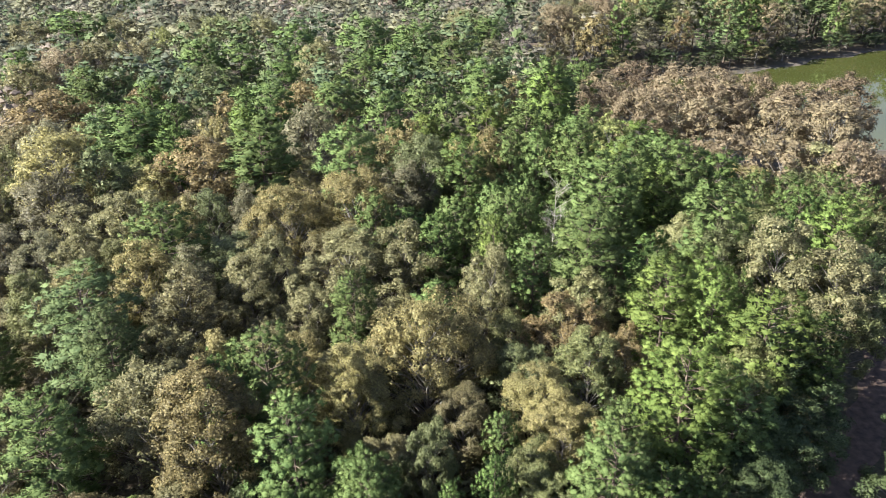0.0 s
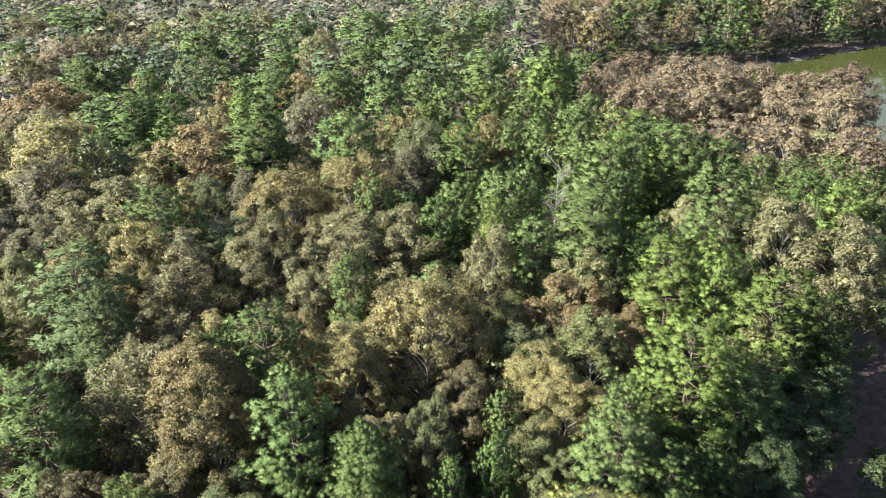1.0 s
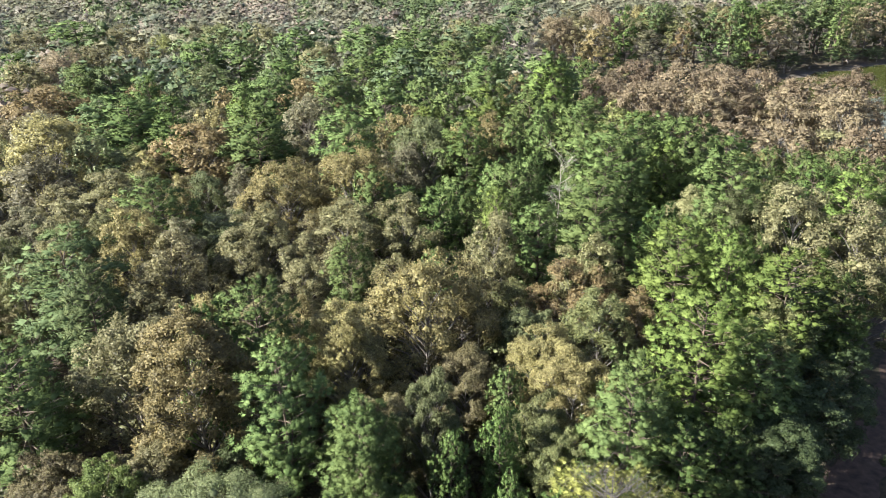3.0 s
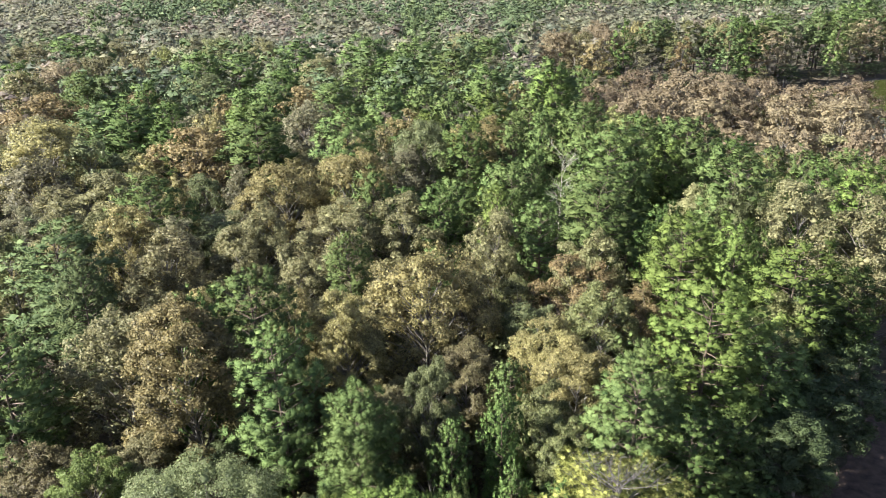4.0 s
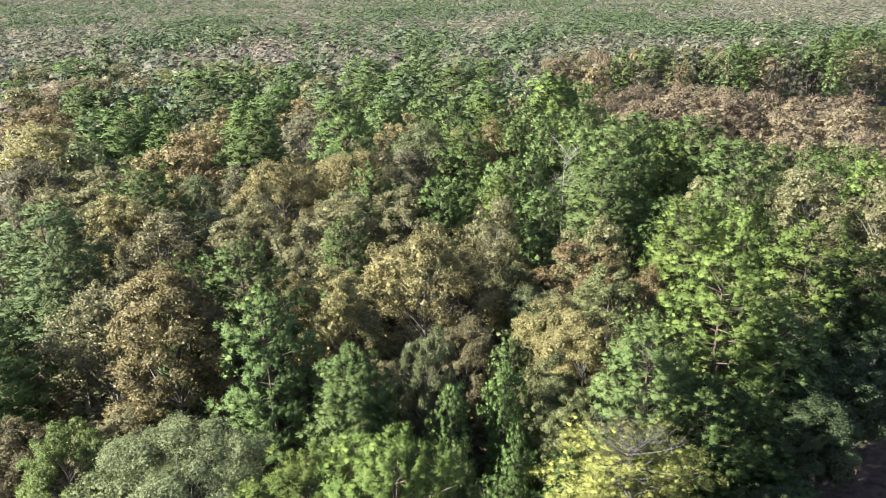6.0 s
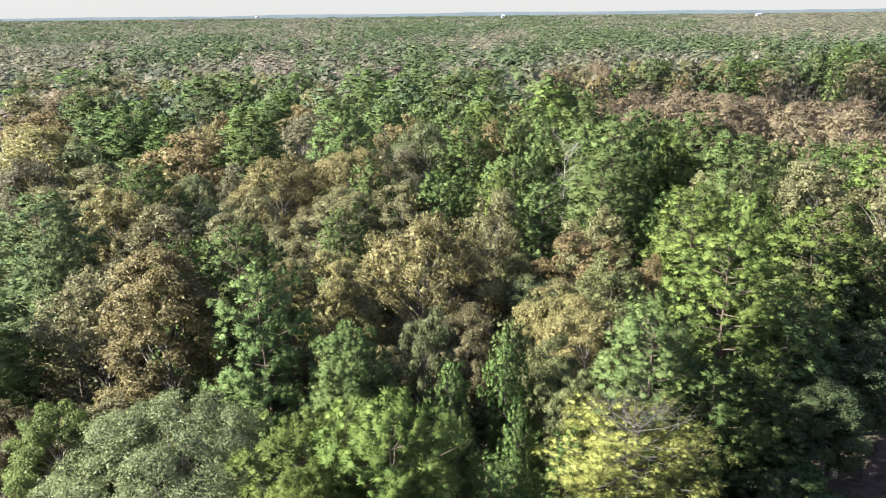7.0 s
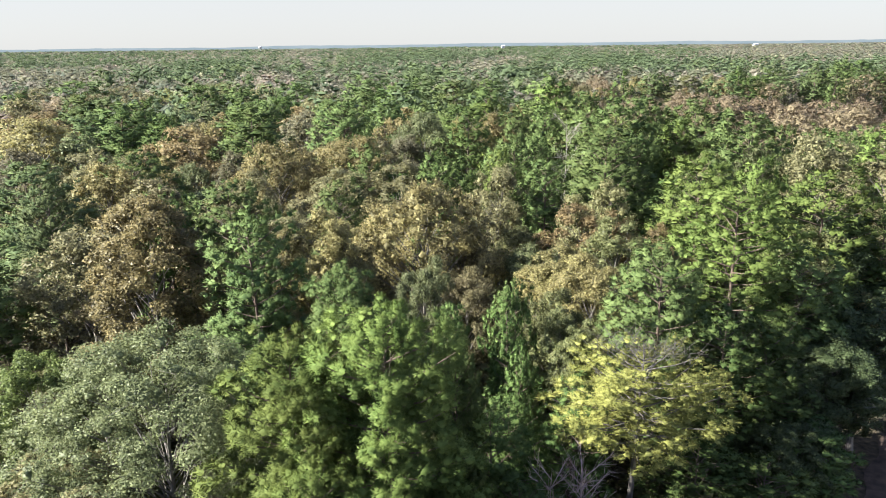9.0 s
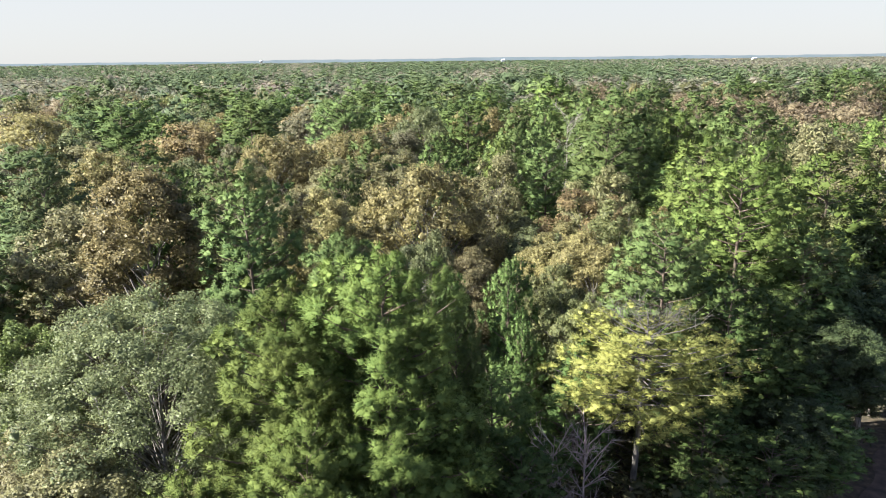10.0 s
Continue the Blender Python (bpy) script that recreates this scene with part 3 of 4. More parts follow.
oak(-18.4, 43.0, 22.3, 4.1, "gold")
pine(-18.8, 45.2, 22.5, 2.4, "deep")
pine(-14.7, 48.4, 22.5, 3.3, "green")
oak(-25.9, 47.4, 19.6, 3.8, "tan")
pine(-31.5, 42.7, 21.0, 3.8, "green")
pine(-34.6, 58.5, 23.0, 4.6, "blue")
pine(-31.0, 53.3, 21.7, 2.6, "blue")
oak(-14.2, 41.9, 14.2, 2.6, "dark")
oak(-21.5, 38.5, 14.2, 2.8, "tan")
oak(-1.5, 41.5, 18.8, 1.9, "sage")
oak(-7.9, 49.9, 20.2, 3.3, "gold")
oak(-2.0, 55.9, 20.9, 5.0, "gold")
oak(8.0, 50.0, 17.3, 3.2, "gold")
oak(9.4, 44.8, 17.6, 3.0, "gold")
oak(13.8, 54.4, 17.9, 3.3, "olive")
oak(6.9, 60.2, 16.3, 2.4, "olive")
oak(12.1, 60.3, 17.9, 3.4, "orange")
oak(4.9, 66.6, 20.1, 2.9, "tan")
oak(14.0, 63.4, 19.4, 3.0, "tan")
oak(17.6, 57.3, 16.7, 2.3, "orange")
pine(-8.9, 62.1, 20.2, 2.5, "green")
oak(-15.4, 65.8, 16.7, 3.0, "tan")
oak(-22.2, 69.6, 17.3, 3.4, "tan")
oak(-26.6, 62.8, 19.9, 4.0, "brown")
oak(-32.2, 67.2, 20.7, 3.2, "gold")
oak(-11.6, 73.9, 18.7, 4.4, "tan")
oak(-5.3, 74.2, 19.5, 4.2, "tan")
oak(-8.5, 65.6, 15.2, 3.2, "brown")
oak(1.5, 59.0, 16.2, 2.8, "brown")
oak(35.8, 68.0, 22.7, 4.2, "pale")
oak(39.8, 62.6, 22.7, 4.0, "pale")
pine(44.5, 73.7, 22.9, 3.6, "bright")
pine(15.1, 69.3, 24.1, 4.4, "green")
pine(18.8, 81.0, 26.1, 4.6, "green")
pine(7.8, 80.8, 22.0, 3.0, "green")
pine(9.8, 69.6, 20.9, 2.8, "green")
pine(-0.7, 75.8, 20.7, 2.8, "deep")
pine(2.6, 92.6, 23.7, 3.8, "deep")
oak(7.2, 99.5, 22.2, 4.2, "gold")
pine(30.8, 87.7, 25.1, 4.4, "green")
pine(30.8, 73.2, 24.7, 4.4, "green")
pine(24.9, 88.1, 25.5, 3.6, "green")
pine(17.9, 94.6, 25.7, 3.8, "green")
oak(-19.8, 85.4, 20.5, 4.6, "gold")
oak(-12.5, 88.1, 20.5, 5.2, "gold")
oak(-6.2, 91.2, 20.1, 4.2, "grey")
pine(-33.9, 76.9, 21.1, 4.0, "green")
oak(-41.3, 84.3, 20.1, 4.2, "tan")
oak(-32.4, 90.7, 17.3, 2.8, "sage")
oak(-55.9, 92.2, 18.7, 4.8, "grey")
oak(-58.5, 101.0, 22.1, 6.0, "gold")
oak(-36.3, 103.6, 20.5, 6.2, "orange")
pine(-28.5, 103.7, 23.9, 5.0, "green")
pine(-13.9, 98.6, 24.2, 4.2, "green")
oak(-3.4, 96.8, 22.7, 5.0, "sage")
oak(-6.8, 104.3, 22.7, 3.4, "gold")
oak(-22.4, 116.8, 21.2, 5.2, "grey")
pine(-51.3, 112.4, 23.3, 5.2, "green")
pine(-57.0, 113.6, 22.2, 4.2, "blue")
oak(-74.2, 130.8, 20.5, 7.0, "orange")
oak(-57.9, 137.5, 19.3, 4.2, "orange")
oak(-50.9, 148.2, 20.9, 6.4, "sage")
oak(-26.6, 133.9, 20.7, 4.2, "orange")
pine(-68.9, 137.2, 23.3, 4.6, "green")
oak(-87.5, 148.3, 21.7, 6.0, "brown")
pine(-16.5, 146.2, 22.9, 5.0, "green")
pine(8.5, 142.7, 23.7, 4.6, "green")
pine(19.3, 129.6, 26.7, 4.8, "green")
oak(-72.4, 189.2, 21.3, 3.4, "yellow")
oak(46.1, 138.4, 21.9, 7.0, "pink")
oak(67.3, 130.8, 21.1, 7.0, "pink")
oak(-66.0, 113.5, 20.0, 4.8, "grey")
pine(-91.4, 154.4, 23.0, 3.6, "deep")
oak(-88.3, 166.0, 21.0, 6.7, "pink")
oak(-83.4, 171.9, 21.0, 6.1, "tan")
oak(-74.1, 175.5, 21.0, 5.8, "brown")
pine(-53.5, 160.1, 24.0, 4.9, "green")
pine(-46.0, 160.0, 23.0, 5.3, "green")
pine(-64.7, 139.2, 23.0, 3.7, "blue")
pine(-54.3, 131.0, 23.0, 3.2, "deep")
pine(-46.3, 120.5, 21.0, 3.2, "deep")
oak(-40.4, 115.6, 20.0, 3.8, "grey")
oak(-40.1, 131.5, 20.0, 2.9, "orange")
pine(-31.6, 127.0, 23.0, 4.2, "green")
pine(-35.6, 126.9, 22.0, 3.0, "green")
oak(-37.9, 113.7, 20.0, 3.1, "gold")
oak(-51.5, 98.9, 20.0, 3.5, "sage")
oak(-33.0, 82.8, 19.0, 2.0, "gold")
oak(-25.7, 88.2, 19.0, 2.8, "grey")
pine(-19.6, 128.6, 23.0, 3.8, "green")
pine(-10.3, 155.8, 24.0, 5.0, "deep")
pine(-10.0, 121.5, 23.0, 3.8, "green")
pine(-4.5, 129.3, 22.0, 3.6, "green")
oak(-18.9, 127.5, 19.0, 2.7, "orange")
pine(-32.5, 146.1, 22.0, 4.1, "deep")
oak(-42.0, 62.4, 20.0, 2.7, "olive")
oak(-42.5, 74.4, 19.0, 3.3, "tan")
oak(-48.7, 75.9, 18.0, 3.4, "grey")
oak(-21.3, 55.1, 17.0, 2.3, "gold")
oak(-37.8, 74.0, 18.0, 2.8, "olive")
oak(-20.8, 73.3, 19.0, 3.3, "tan")
pine(9.4, 97.7, 23.0, 2.8, "green")
pine(13.6, 96.9, 24.0, 2.7, "green")
pine(6.9, 117.9, 23.0, 3.7, "bright")
pine(13.0, 114.2, 23.0, 3.4, "green")
pine(17.6, 95.0, 23.0, 3.2, "deep")
oak(13.1, 140.6, 20.0, 3.0, "orange")
pine(18.7, 127.3, 25.0, 4.0, "bright")
pine(1.3, 121.9, 22.0, 3.4, "green")
oak(3.8, 96.5, 22.0, 3.2, "gold")
oak(29.3, 133.8, 20.0, 4.0, "pink")
oak(26.6, 111.7, 21.0, 3.2, "yellow")
oak(36.0, 126.1, 21.0, 5.3, "pink")
oak(51.6, 132.1, 22.0, 6.2, "pink")
oak(44.9, 125.5, 20.0, 4.3, "pink")
oak(58.0, 119.4, 21.0, 3.9, "pink")
oak(66.7, 118.9, 21.0, 6.0, "pink")
oak(61.7, 100.5, 20.0, 4.8, "pink")
oak(52.1, 104.9, 19.0, 4.3, "pink")
oak(47.0, 113.9, 18.0, 4.5, "pink")
oak(58.5, 103.8, 18.0, 4.4, "tan")
pine(31.6, 100.3, 22.0, 3.0, "green")
pine(22.6, 81.6, 23.0, 2.6, "green")
pine(27.4, 86.6, 23.0, 2.7, "bright")
pine(34.1, 89.7, 23.0, 2.9, "green")
pine(38.7, 83.9, 22.0, 2.6, "green")
pine(42.8, 83.9, 22.0, 3.0, "green")
pine(43.4, 79.1, 22.0, 2.9, "deep")
pine(49.2, 82.8, 22.0, 3.2, "green")
pine(50.3, 79.0, 22.0, 2.8, "green")
oak(27.5, 75.4, 20.0, 2.7, "pale")
oak(30.5, 71.0, 21.0, 2.9, "sage")
oak(39.5, 80.1, 19.0, 3.0, "olive")
pine(39.6, 75.4, 20.0, 2.5, "deep")
pine(29.9, 61.8, 20.0, 1.8, "deep")
pine(6.7, 86.8, 20.0, 2.2, "green")
pine(10.8, 84.1, 21.0, 2.2, "green")
pine(5.1, 72.2, 21.0, 2.3, "bright")
oak(16.0, 101.2, 19.0, 2.6, "gold")
oak(-30.1, 175.0, 21.0, 5.7, "tan")
pine(-20.6, 186.8, 24.0, 6.0, "green")
pine(-7.0, 181.9, 24.0, 5.8, "green")
pine(1.7, 156.5, 24.0, 5.0, "green")
pine(12.2, 191.2, 23.0, 4.6, "green")
oak(5.4, 208.7, 22.0, 6.0, "tan")
oak(13.1, 182.1, 19.0, 5.0, "grey")
oak(-52.6, 208.7, 21.0, 6.8, "tan")
pine(-37.4, 185.3, 23.0, 5.4, "green")
oak(-71.7, 209.7, 21.0, 7.0, "grey")
oak(-61.8, 202.5, 22.0, 5.9, "olive")
oak(-113.8, 202.7, 21.0, 7.4, "tan")
pine(-103.6, 206.7, 23.0, 6.6, "green")
oak(-92.7, 210.8, 21.0, 7.3, "tan")
oak(-27.1, 155.0, 20.0, 4.5, "pale")
oak(3.8, 70.8, 17.0, 1.9, "grey")
oak(36.1, 235.1, 19.0, 5.2, "pink")
oak(44.0, 238.8, 18.0, 4.6, "brown")
oak(52.2, 242.7, 19.5, 4.8, "pink")
oak(60.6, 246.4, 18.0, 4.2, "tan")
oak(69.6, 248.1, 17.0, 4.2, "olive")
oak(76.8, 249.6, 16.5, 3.6, "brown")
pine(85.7, 251.5, 19.0, 4.0, "green")
oak(95.5, 253.3, 19.5, 5.0, "pale")
oak(103.0, 255.2, 17.0, 3.6, "tan")
oak(110.2, 258.1, 18.0, 4.2, "olive")
pine(118.5, 261.0, 20.0, 4.6, "blue")
pine(127.9, 265.9, 19.0, 4.0, "blue")
pine(139.2, 274.2, 20.0, 4.6, "blue")
oak(151.3, 283.0, 17.0, 4.0, "olive")
pine(162.1, 288.4, 20.0, 4.4, "blue")
pine(175.3, 295.7, 20.0, 4.4, "deep")
pine(188.8, 300.9, 20.0, 4.4, "blue")
oak(40.5, 245.4, 20.0, 4.6, "tan")
oak(49.9, 249.7, 21.0, 5.0, "pink")
oak(66.8, 255.5, 20.0, 4.6, "gold")
pine(76.2, 257.5, 21.0, 4.2, "green")
oak(93.3, 260.9, 20.5, 4.6, "tan")
pine(103.4, 263.5, 21.0, 4.2, "blue")
pine(117.9, 268.8, 22.0, 4.4, "green")
pine(140.6, 283.3, 22.0, 4.4, "blue")
pine(162.9, 298.1, 22.0, 4.4, "blue")


# younger pines in the shade below the tall ones
pine(3.2, 26.5, 13.5, 2.3, "deep")
pine(0.8, 22.5, 12.5, 2.2, "deep")
pine(3.4, 31.9, 14.5, 2.0, "deep")
pine(13.0, 33.2, 11.5, 2.6, "deep")
pine(16.6, 33.0, 10.0, 2.6, "deep")
pine(21.4, 37.4, 10.0, 2.6, "deep")
pine(11.6, 27.8, 10.5, 2.3, "deep")
pine(17.0, 42.0, 14.0, 2.8, "deep")
pine(25.0, 47.5, 18.0, 3.0, "green")
oak(-19.5, 30.0, 12.5, 3.0, "brown")
oak(-24.5, 29.5, 11.0, 2.6, "tan")
oak(-27.5, 38.5, 14.0, 2.8, "brown")
oak(-4.6, 44.5, 15.0, 2.8, "brown")
oak(1.5, 48.5, 15.5, 2.6, "brown")
oak(-1.0, 33.0, 12.0, 2.4, "olive")

pine(5.4, 24.0, 10.3, 2.2, "deep")
pine(-3.4, 31.0, 13.5, 2.6, "deep")
oak(-10.4, 24.4, 12.6, 2.5, "olive")
pine(2.2, 30.0, 15.5, 2.2, "deep")
pine(6.4, 34.2, 15.0, 2.2, "deep")
pine(8.8, 26.2, 9.0, 2.2, "deep")
pine(4.8, 42.0, 14.5, 2.4, "deep")

# trees that overhang the track
oak(29.2, 47.8, 12.5, 3.2, "dark")
oak(21.8, 38.4, 10.0, 2.2, "dark")
oak(25.6, 44.0, 12.0, 3.0, "dark")
oak(31.6, 50.0, 13.0, 3.4, "dark")
pine(35.2, 55.6, 19.0, 2.8, "deep")
oak(41.0, 62.6, 18.0, 3.2, "olive")
oak(46.4, 69.2, 18.5, 3.4, "dark")
oak(51.5, 77.5, 19.0, 3.6, "olive")
oak(27.4, 52.6, 17.5, 3.2, "olive")
oak(30.6, 55.4, 18.0, 3.4, "dark")
oak(34.6, 53.6, 13.0, 2.6, "dark")


# trees on the other side of the track, added partly unseen to block skylight
oak(39.5, 36.5, 9.5, 3.0, "dark")
oak(40.5, 44.4, 12.0, 3.2, "dark")
oak(45.2, 49.4, 12.5, 3.3, "dark")
pine(51.0, 56.0, 15.0, 3.0, "deep")
oak(56.8, 62.4, 14.0, 3.3, "dark")
oak(63.4, 73.0, 15.0, 3.4, "olive")
# trees at the edge of the wood
oak(-42.0, 52.0, 13.0, 3.2, "brown")
oak(-37.6, 49.4, 11.0, 2.8, "olive")
pine(-45.6, 57.6, 17.0, 3.0, "green")
oak(-47.0, 68.0, 15.0, 3.2, "tan")
oak(-42.5, 62.5, 12.5, 2.8, "brown")

# low bushy growth along the far bank of the pond, coloured dark for shade
bank = random.Random(9)
for (ax, ay), (bx, by) in zip(POND[:9], POND[1:10]):
    n = int(math.hypot(bx - ax, by - ay) / 5.5)
    for i in range(n):
        t = (i + bank.uniform(0.2, 0.8)) / n
        x, y = ax + (bx - ax) * t - 1.5, ay + (by - ay) * t + bank.uniform(3.5, 7.5)
        oak(x, y, bank.uniform(4.5, 8.0), bank.uniform(2.6, 3.8), bank.choice(["dark", "olive", "dark", "brown"]), "edge")
# tall trees of the far bank: autumn crowns to one end, pines to the other
for row, off in ((0, 9.0), (1, 17.0), (2, 25.0)):
    for (ax, ay), (bx, by) in zip(POND[:9], POND[1:10]):
        n = max(1, int(math.hypot(bx - ax, by - ay) / 8.5))
        for i in range(n):
            t = (i + bank.uniform(0.25, 0.75)) / n
            x, y = ax + (bx - ax) * t - off * 0.35, ay + (by - ay) * t + off + bank.uniform(-1.5, 1.5)
            if bank.random() < min(0.85, max(0.18, (x - 85) / 55)):
                pine(x, y, bank.uniform(20, 25), bank.uniform(3.6, 4.8), bank.choice(["deep", "blue", "green", "deep"]), "edge" if row < 2 else "far")
            else:
                oak(x, y, bank.uniform(15.5, 20.5), bank.uniform(3.6, 4.45), bank.choice(["pink", "tan", "grey", "orange", "olive", "pink", "brown"]), "edge" if row < 2 else "far")
# low growth left of the pond, coloured dark in place of the bank's shade
for i in range(16):
    oak(bank.uniform(24, 37), bank.uniform(150, 228), bank.uniform(8, 11), bank.uniform(2.8, 4.0), bank.choice(["dark", "olive", "brown"]), "edge")
oak(40.0, 149.0, 20.8, 5.2, "pink")
oak(54.0, 141.0, 21.2, 5.4, "pink")
oak(78.0, 137.0, 20.8, 5.6, "pink")
oak(60.5, 137.5, 21.0, 4.6, "pink")
oak(62.5, 128.5, 20.0, 4.3, "pink")
oak(31.5, 144.0, 20.0, 4.2, "pink")
pine(27.5, 146.0, 22.0, 3.8, "green")


# bare and dead trees
def snag(x, y, h, r, seed, label, mat, forks=26, twigs=9):
    rng = np.random.default_rng(seed)
    p, rad = stem(rng, h, 0.12, 0.06)
    parts = [tubes(p[:-1], p[1:], rad[:-1], rad[1:], 8)]
    z = h * rng.uniform(0.5, 0.97, forks)
    az = rng.uniform(0, 6.28, forks)
    d = unit(np.column_stack([np.cos(az), np.sin(az), rng.uniform(0.4, 1.3, forks)]))
    a = on_stem(p, z)
    b = a + d * (r * rng.uniform(0.5, 1.1, forks))[:, None]
    limbs = [tubes(a, b, 0.035, 0.014, 4)]
    t = rng.uniform(0.3, 1, (forks, twigs, 1))
    s = (a[:, None] + (b - a)[:, None] * t).reshape(-1, 3)
    e2 = s + unit(np.repeat(d, twigs, 0) + rng.normal(0, 0.55, s.shape)) * r * rng.uniform(0.2, 0.5, (len(s), 1))
    limbs.append(tubes(s, e2, 0.012, 0.005, 4))
    root = new("dead_tree")
    root.matrix_world = pose(x, y, float(ground_z(x, y)) - 0.05)
    new("trunk", mesh_of("trunk", *joined(parts), mat, True)).parent = root
    twigwork = new("branchwork", mesh_of("branchwork", *joined(limbs), mat, True))
    twigwork.parent = root
    tagged(twigwork, kind="stuff")
    PLANTED.append((x, y, r))
    return tagged(root, label, "dead tree")


snag(6.3, 29.5, 12.7, 2.0, 5, "bare dead tree with pale twisted branches below the pines", BARK_DEAD, 30, 12)
snag(4.9, 29.2, 12.1, 1.7, 6, "bare dead tree with pale twisted branches below the pines", BARK_DEAD, 24, 10)
snag(13.2, 78.3, 23.4, 2.4, 7, "leafless grey tree between tall green pines", BARK_PALE, 34, 12)
snag(17.7, 186, 20.5, 4.5, 8, "leafless whitish tree in the far woods", BARK_DEAD, 34, 10)
snag(14.5, 183, 19.0, 3.5, 9, "leafless whitish tree in the far woods", BARK_DEAD, 30, 10)

fill = random.Random(4)
# trees that close the gaps of the canopy
tries = 0
while tries < 9000:
    tries += 1
    y = fill.uniform(44, 122)
    x = fill.uniform(-0.72 * y - 22, 0.72 * y + 14)
    r = fill.uniform(2.6, 4.4)
    if road_gap(x, y) < 4.2 or pond_depth(x, y) > -8 or (x > 14 and y < 90 and x > 0.64 * y + 6) or (x > 32 and y > 104):
        continue
    if math.hypot(x, y) < 19 or any((x - u) ** 2 + (y - v) ** 2 < (0.78 * (r + s)) ** 2 for u, v, s in PLANTED):
        continue
    near_pines = noise.noise(Vector((x * 0.02, y * 0.02, 3.0))) + (0.25 if abs(x - 10) < 22 and y > 60 else -0.05)
    if near_pines > 0.08:
        pine(x, y, fill.uniform(17, 21), r * 0.95, fill.choice(["green", "green", "deep", "bright"]), "mid" if y < 82 else "far")
    else:
        oak(x, y, fill.uniform(14.5, 18), r, fill.choice(["tan", "gold", "brown", "olive", "grey", "orange", "sage", "brown"]), "mid" if y < 82 else "far")


# ---- the woods beyond, too many to count ----
def far_trees(rng, xs, ys, hs, rs, shapes):
    """Many crowns in one: turned and scaled copies of a few shapes of unit height and width."""
    out, normals = [], []
    which = rng.integers(0, len(shapes), len(xs))
    turn = rng.uniform(0, 6.283, len(xs))
    for i, (v, f, nrm) in enumerate(shapes):
        sel = which == i
        if not sel.any():
            continue
        c, s = np.cos(turn[sel])[:, None], np.sin(turn[sel])[:, None]
        p = np.stack([xs[sel][:, None] + (v[:, 0] * c - v[:, 1] * s) * rs[sel][:, None], ys[sel][:, None] + (v[:, 0] * s + v[:, 1] * c) * rs[sel][:, None], v[:, 2] * hs[sel][:, None]], -1)
        normals.append(np.stack([nrm[:, 0] * c - nrm[:, 1] * s, nrm[:, 0] * s + nrm[:, 1] * c, np.broadcast_to(nrm[:, 2], (len(c), len(nrm)))], -1).reshape(-1, 3))
        out.append((p.reshape(-1, 3), (f[None] + (np.arange(sel.sum()) * len(v))[:, None, None]).reshape(-1, 3)))
    return (*joined(out), np.concatenate(normals))


def far_shapes(conic, shape):
    made = []
    for seed in range(90, 96):
        v, f, nrm = oak_meshes(seed, base=0.45 if conic else 0.34, spread=3.5 if conic else 4.2, height=22.0 if conic else 19.0, twig=0, sides=3, fine=False, **shape)[2]
        made.append((v / ([3.5, 3.5, 22.0] if conic else [4.2, 4.2, 19.0]), f, nrm))
    return made


rng = np.random.default_rng(11)
# low growth under the tall trees
uy = rng.uniform(27, 112, 320)
ux = -0.7 * uy - 6 + rng.random(320) * (1.12 * uy + 6)
clear = (road_gap(ux, uy) > 6) & (pond_depth(ux, uy) < -10) & (np.hypot(ux - 6, uy - 28) > 5)
ux, uy = ux[clear], uy[clear]
bushes = far_trees(rng, ux, uy, rng.uniform(5.5, 10.5, len(ux)), rng.uniform(2.4, 3.8, len(ux)), far_shapes(False, dict(lobes=14, clumps=2, per=20, size=0.32)))
UNDER = leaf_material("leaves_undergrowth", (0.052, 0.058, 0.028), (0.118, 0.115, 0.054), patch=0.2)
tagged(new("undergrowth", mesh_of("undergrowth", *bushes[:2], UNDER, False, bushes[2])), "low olive and brown bushes under the forest canopy", "undergrowth", kind="stuff")
KINDS = ["green", "deep", "tan", "gold", "grey", "pink", "orange", "olive"]
woods = {k: [] for k in KINDS}
ZONES = (
    (122, 300, 7.6, 8.2, 0.8, dict(lobes=20, clumps=1, per=28, size=0.33, ruffle=0.22, soft=0.9, heart=0.6, relief=0.7)),
    (300, 640, 8.2, 8.5, 0.76, dict(lobes=10, clumps=1, per=12, size=0.55, heart=0.5, ruffle=0.2, soft=1.0, relief=0.7)),
    (640, 1500, 10.0, 14.0, 0.74, dict(lobes=5, clumps=1, per=7, size=0.95, heart=0.5, ruffle=0.16, soft=1.0, relief=0.5)),
    (1500, 4600, 16.0, 90.0, 0.72, dict(lobes=3, clumps=1, per=4, size=1.7, heart=0.6, ruffle=0.12, soft=1.1, relief=0.4)),
)
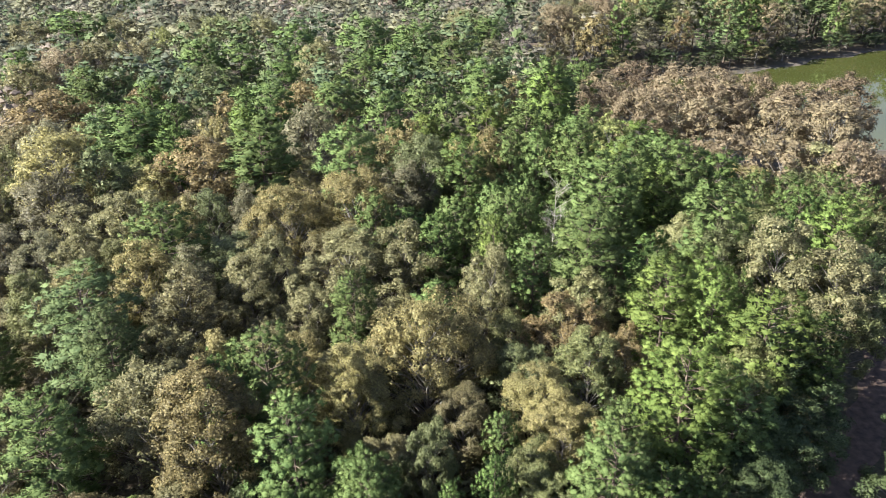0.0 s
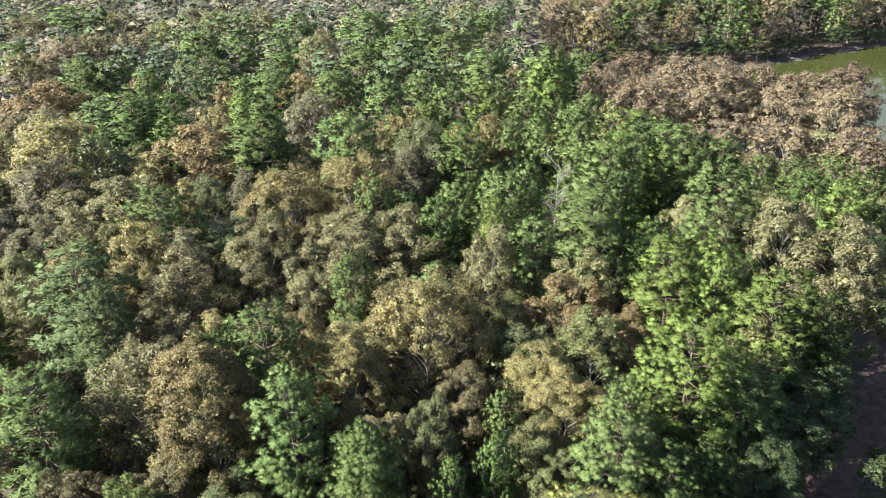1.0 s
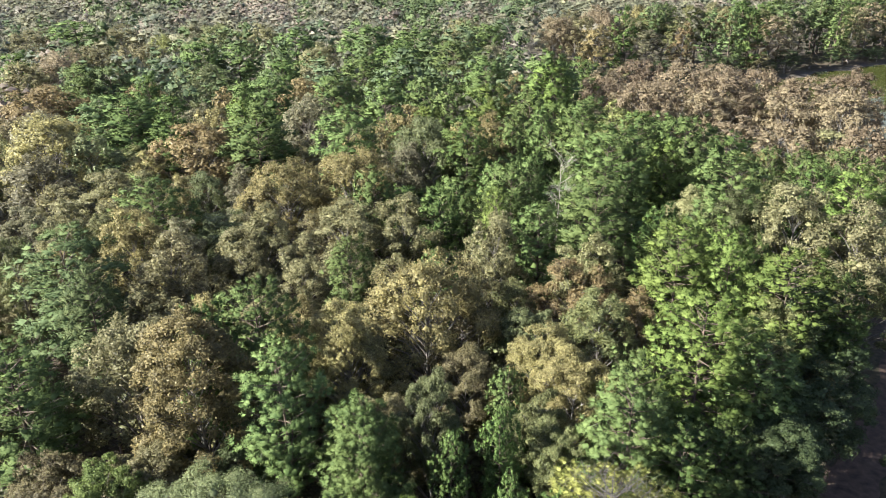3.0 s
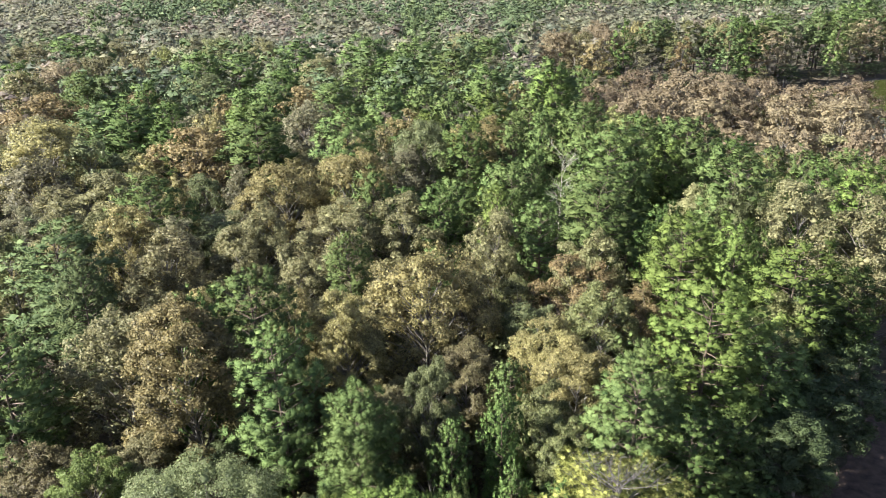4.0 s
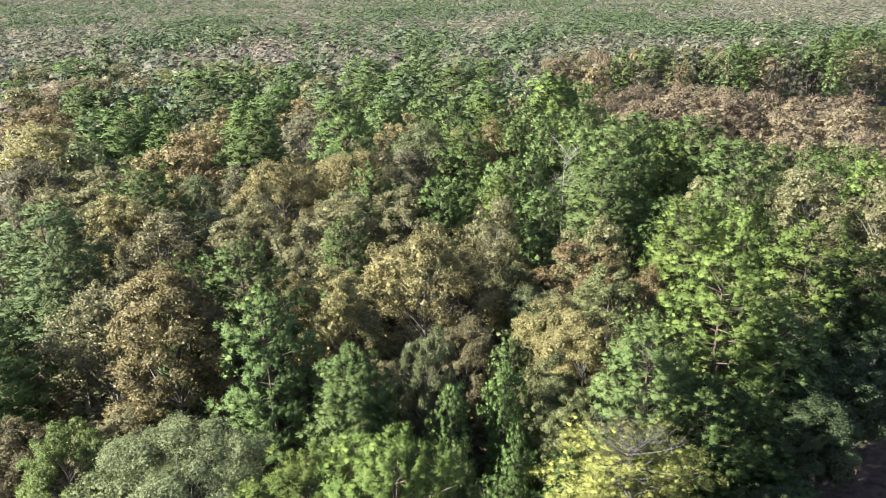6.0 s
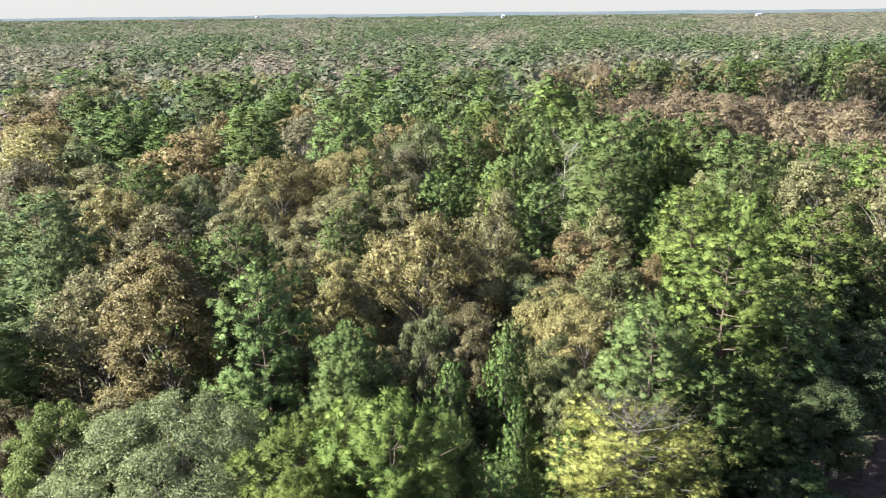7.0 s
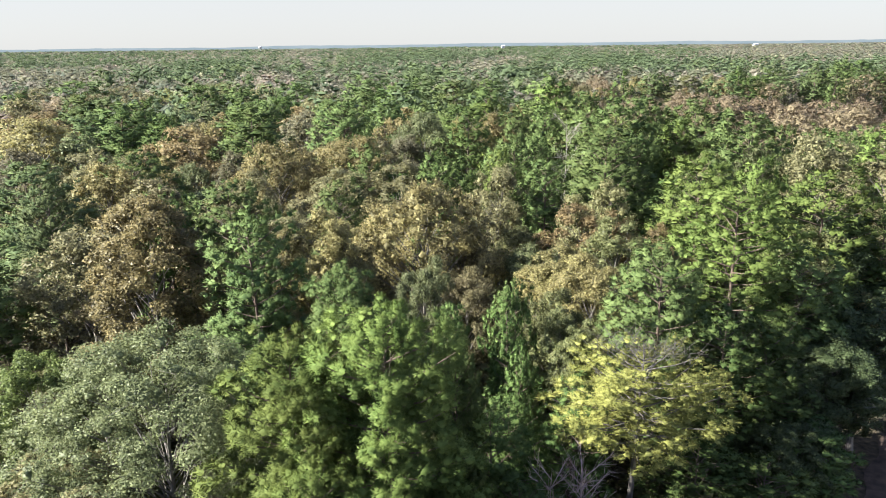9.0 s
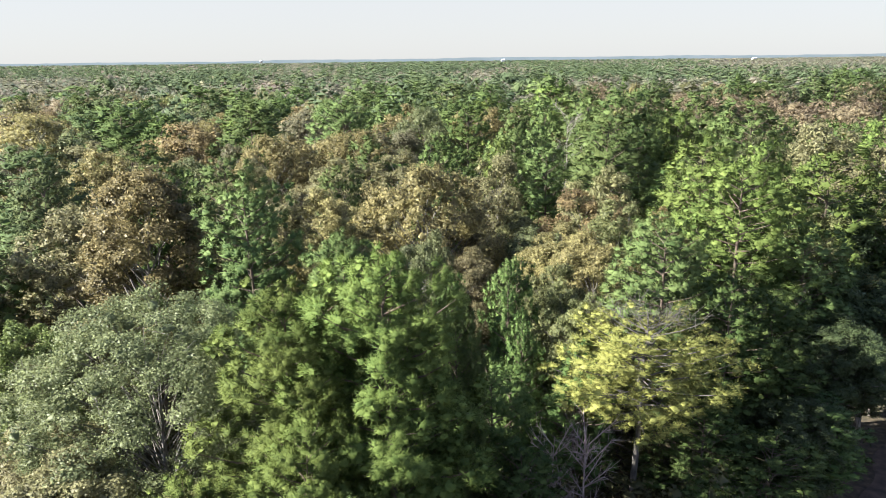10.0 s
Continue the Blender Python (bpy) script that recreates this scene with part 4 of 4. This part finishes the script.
for near_y, far_y, gap, deep_gap, slope, shape in ZONES:
    shapes = {True: far_shapes(True, shape), False: far_shapes(False, shape)}
    ys = np.arange(near_y, far_y, deep_gap)
    gx2, gy2 = [], []
    for yy in ys:
        xs = np.arange(-slope * yy - 20, slope * yy + 20, gap)
        gx2.append(xs + rng.uniform(-0.42, 0.42, len(xs)) * gap)
        gy2.append(yy + rng.uniform(-0.5, 0.5, len(xs)) * deep_gap)
    xs, ys = np.concatenate(gx2), np.concatenate(gy2)
    ok = (pond_depth(xs, ys) < -9) & (road_gap(xs, ys) > 5) & ~((xs > 22) & (ys < 214) & (ys > 100) & (xs < 240))
    if near_y < 300:
        pl = np.array(PLANTED)
        gaps = np.hypot(xs[:, None] - pl[None, :, 0], ys[:, None] - pl[None, :, 1]) - pl[None, :, 2] * 0.8
        ok &= gaps.min(1) > 2.4
    xs, ys = xs[ok], ys[ok]
    # pines and broadleaf trees stand in patches
    patch = np.array([noise.noise(Vector((a * 0.012, b * 0.008, 0.7))) + 0.5 * noise.noise(Vector((a * 0.05, b * 0.04, 5.0))) for a, b in zip(xs, ys)])
    right_flats = (xs > 0.33 * ys + 30) & (ys > 400)
    lean_pine = np.clip((ys - 300) / 1500, 0, 0.12) + np.where(np.abs(xs - 10) < 30 + 0.12 * ys, 0.1, -0.08) + np.where((xs > 100) & (ys > 255) & (ys < 420), 0.45, 0) - np.where(right_flats, 0.6, 0) - 0.27
    pines = patch + lean_pine + rng.normal(0, 0.1, len(xs)) > 0.05
    # neighbours tend to one hue
    hue = np.array([noise.noise(Vector((a * 0.02, b * 0.012, 9.0))) for a, b in zip(xs, ys)])
    pick = (60 + 110 * hue + rng.normal(0, 13, len(xs))).astype(int) % 100
    hs = np.where(pines, rng.uniform(20, 25.5, len(xs)), rng.uniform(17.5, 21.5, len(xs)))
    rs = gap * rng.uniform(0.46, 0.74, len(xs)) * np.where(pines, 0.95, 1.08)
    for name in KINDS:
        # past 300 m most pines take the bluish tone that imitates haze
        lo, hi = {"green": (0, 60 if near_y < 300 else 25), "deep": (60 if near_y < 300 else 25, 100), "tan": (0, 34), "gold": (34, 48), "grey": (48, 66), "pink": (66, 78), "orange": (78, 86), "olive": (86, 100)}[name]
        sel = (pines == (name in ("green", "deep"))) & (pick >= lo) & (pick < hi)
        if sel.any():
            woods[name].append(far_trees(rng, xs[sel], ys[sel], hs[sel], rs[sel], shapes[name in ("green", "deep")]))
FAR_WORDS = {"green": "distant green pine woods reaching the horizon", "deep": "distant pine woods with a bluish haze tint", "tan": "distant broadleaf woods with tan autumn crowns", "gold": "distant broadleaf woods with golden crowns", "grey": "distant half-bare grey-brown woods", "pink": "distant pinkish-tan autumn woods", "orange": "distant orange-brown autumn woods", "olive": "distant olive-green broadleaf woods"}
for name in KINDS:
    ob = new("far_pine_woods" if name in ("green", "deep") else "far_broadleaf_woods", mesh_of("far_woods", *joined([w[:2] for w in woods[name]]), HAZED_PINE["green" if name == "green" else "blue"] if name in ("green", "deep") else HAZED_LEAF[name], False, np.concatenate([w[2] for w in woods[name]])))
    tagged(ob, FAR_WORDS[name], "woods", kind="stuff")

# white structures that rise out of the distant woods
def plain_material(name, colour, rough):
    m, n, k, b = material(name)
    co = n.new("ShaderNodeTexCoord").outputs["Object"]
    f = noise_tex(n, k, co, 0.4, 4.0)
    k.new(ramp(n, k, f, [(0.3, tuple(c * 0.82 for c in colour)), (0.7, colour)]), b.inputs["Base Color"])
    b.inputs["Roughness"].default_value = rough
    return m


WHITE, SHEET = plain_material("white_paint", (0.48, 0.5, 0.51), 0.6), plain_material("roof_sheet", (0.55, 0.57, 0.58), 0.4)


def turned(profile, sides=20):
    """A solid of revolution from (radius, height) pairs."""
    ang = np.arange(sides) * 2 * np.pi / sides
    v = np.concatenate([np.column_stack([r * np.cos(ang), r * np.sin(ang), np.full(sides, z)]) for r, z in profile])
    i, j = np.arange(sides), (np.arange(sides) + 1) % sides
    return v, np.concatenate([np.stack([i, j, j + sides, i + sides], 1) + k * sides for k in range(len(profile) - 1)])


def part(name, verts, faces, mat, parent, smooth=False):
    ob = new(name, mesh_of(name, verts, faces, mat, smooth))
    ob.parent = parent
    return ob


def water_tower(x, y, h):
    root = new("water_tower")
    root.matrix_world = pose(x, y, 0)
    part("column", *turned([(2.6, 0), (1.6, 4), (1.5, h - 11), (2.6, h - 8.5)]), WHITE, root, True)
    part("tank", *turned([(2.6, h - 8.5), (5.6, h - 6.2), (6.4, h - 3.6), (5.4, h - 1.3), (2.6, h - 0.2), (0.1, h)]), WHITE, root, True)
    return tagged(root, "white water tower rising above the distant woods", "water tower")


def mill_hall(x, y, h, w, d):
    root = new("mill_hall")
    root.matrix_world = pose(x, y, 0, 0, 0, 12)
    e = h * 0.85
    v = [(-w, -d, 0), (w, -d, 0), (w, d, 0), (-w, d, 0), (-w, -d, e), (w, -d, e), (w, d, e), (-w, d, e)]
    part("wall", v, [(0, 1, 5, 4), (1, 2, 6, 5), (2, 3, 7, 6), (3, 0, 4, 7)], WHITE, root)
    g, o = h - e, 0.6
    r = [(-w - o, -d - o, e), (w + o, -d - o, e), (w + o, 0, e + g), (-w - o, 0, e + g), (-w - o, d + o, e), (w + o, d + o, e)]
    part("roof", r, [(0, 1, 2, 3), (3, 2, 5, 4)], SHEET, root)
    return tagged(root, "white industrial hall with a metal roof beyond the woods", "industrial building")


water_tower(-651.0, 2600.0, 35.0)
mill_hall(215.0, 2800.0, 30.0, 6.0, 6.0)
mill_hall(1165.0, 2800.0, 25.5, 8.0, 7.0)

# the last low ridge, its distance haze painted as a pale blue glow
ridge_x = np.linspace(-4600, 4600, 161)
ridge_z = 37 + 2.5 * np.sin(ridge_x * 0.0013 + 1) + 2 * np.sin(ridge_x * 0.0051) + rng.normal(0, 1.0, 161)
rv2 = np.concatenate([np.column_stack([ridge_x, np.full(161, 4750.0), np.full(161, -5.0)]), np.column_stack([ridge_x, np.full(161, 4750.0), ridge_z])])
q3 = np.arange(160)
HAZY, hn, hk, hb = material("ridge_haze_glow")
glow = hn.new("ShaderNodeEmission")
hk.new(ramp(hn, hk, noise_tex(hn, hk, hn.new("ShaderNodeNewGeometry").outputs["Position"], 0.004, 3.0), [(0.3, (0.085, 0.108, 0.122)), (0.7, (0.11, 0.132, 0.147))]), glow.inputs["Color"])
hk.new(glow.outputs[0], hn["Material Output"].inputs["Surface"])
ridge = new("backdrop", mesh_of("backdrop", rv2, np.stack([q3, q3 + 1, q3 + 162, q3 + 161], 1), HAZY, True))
tagged(ridge, "far wooded ridge along the horizon, glowing in haze blue", "backdrop", kind="structure")
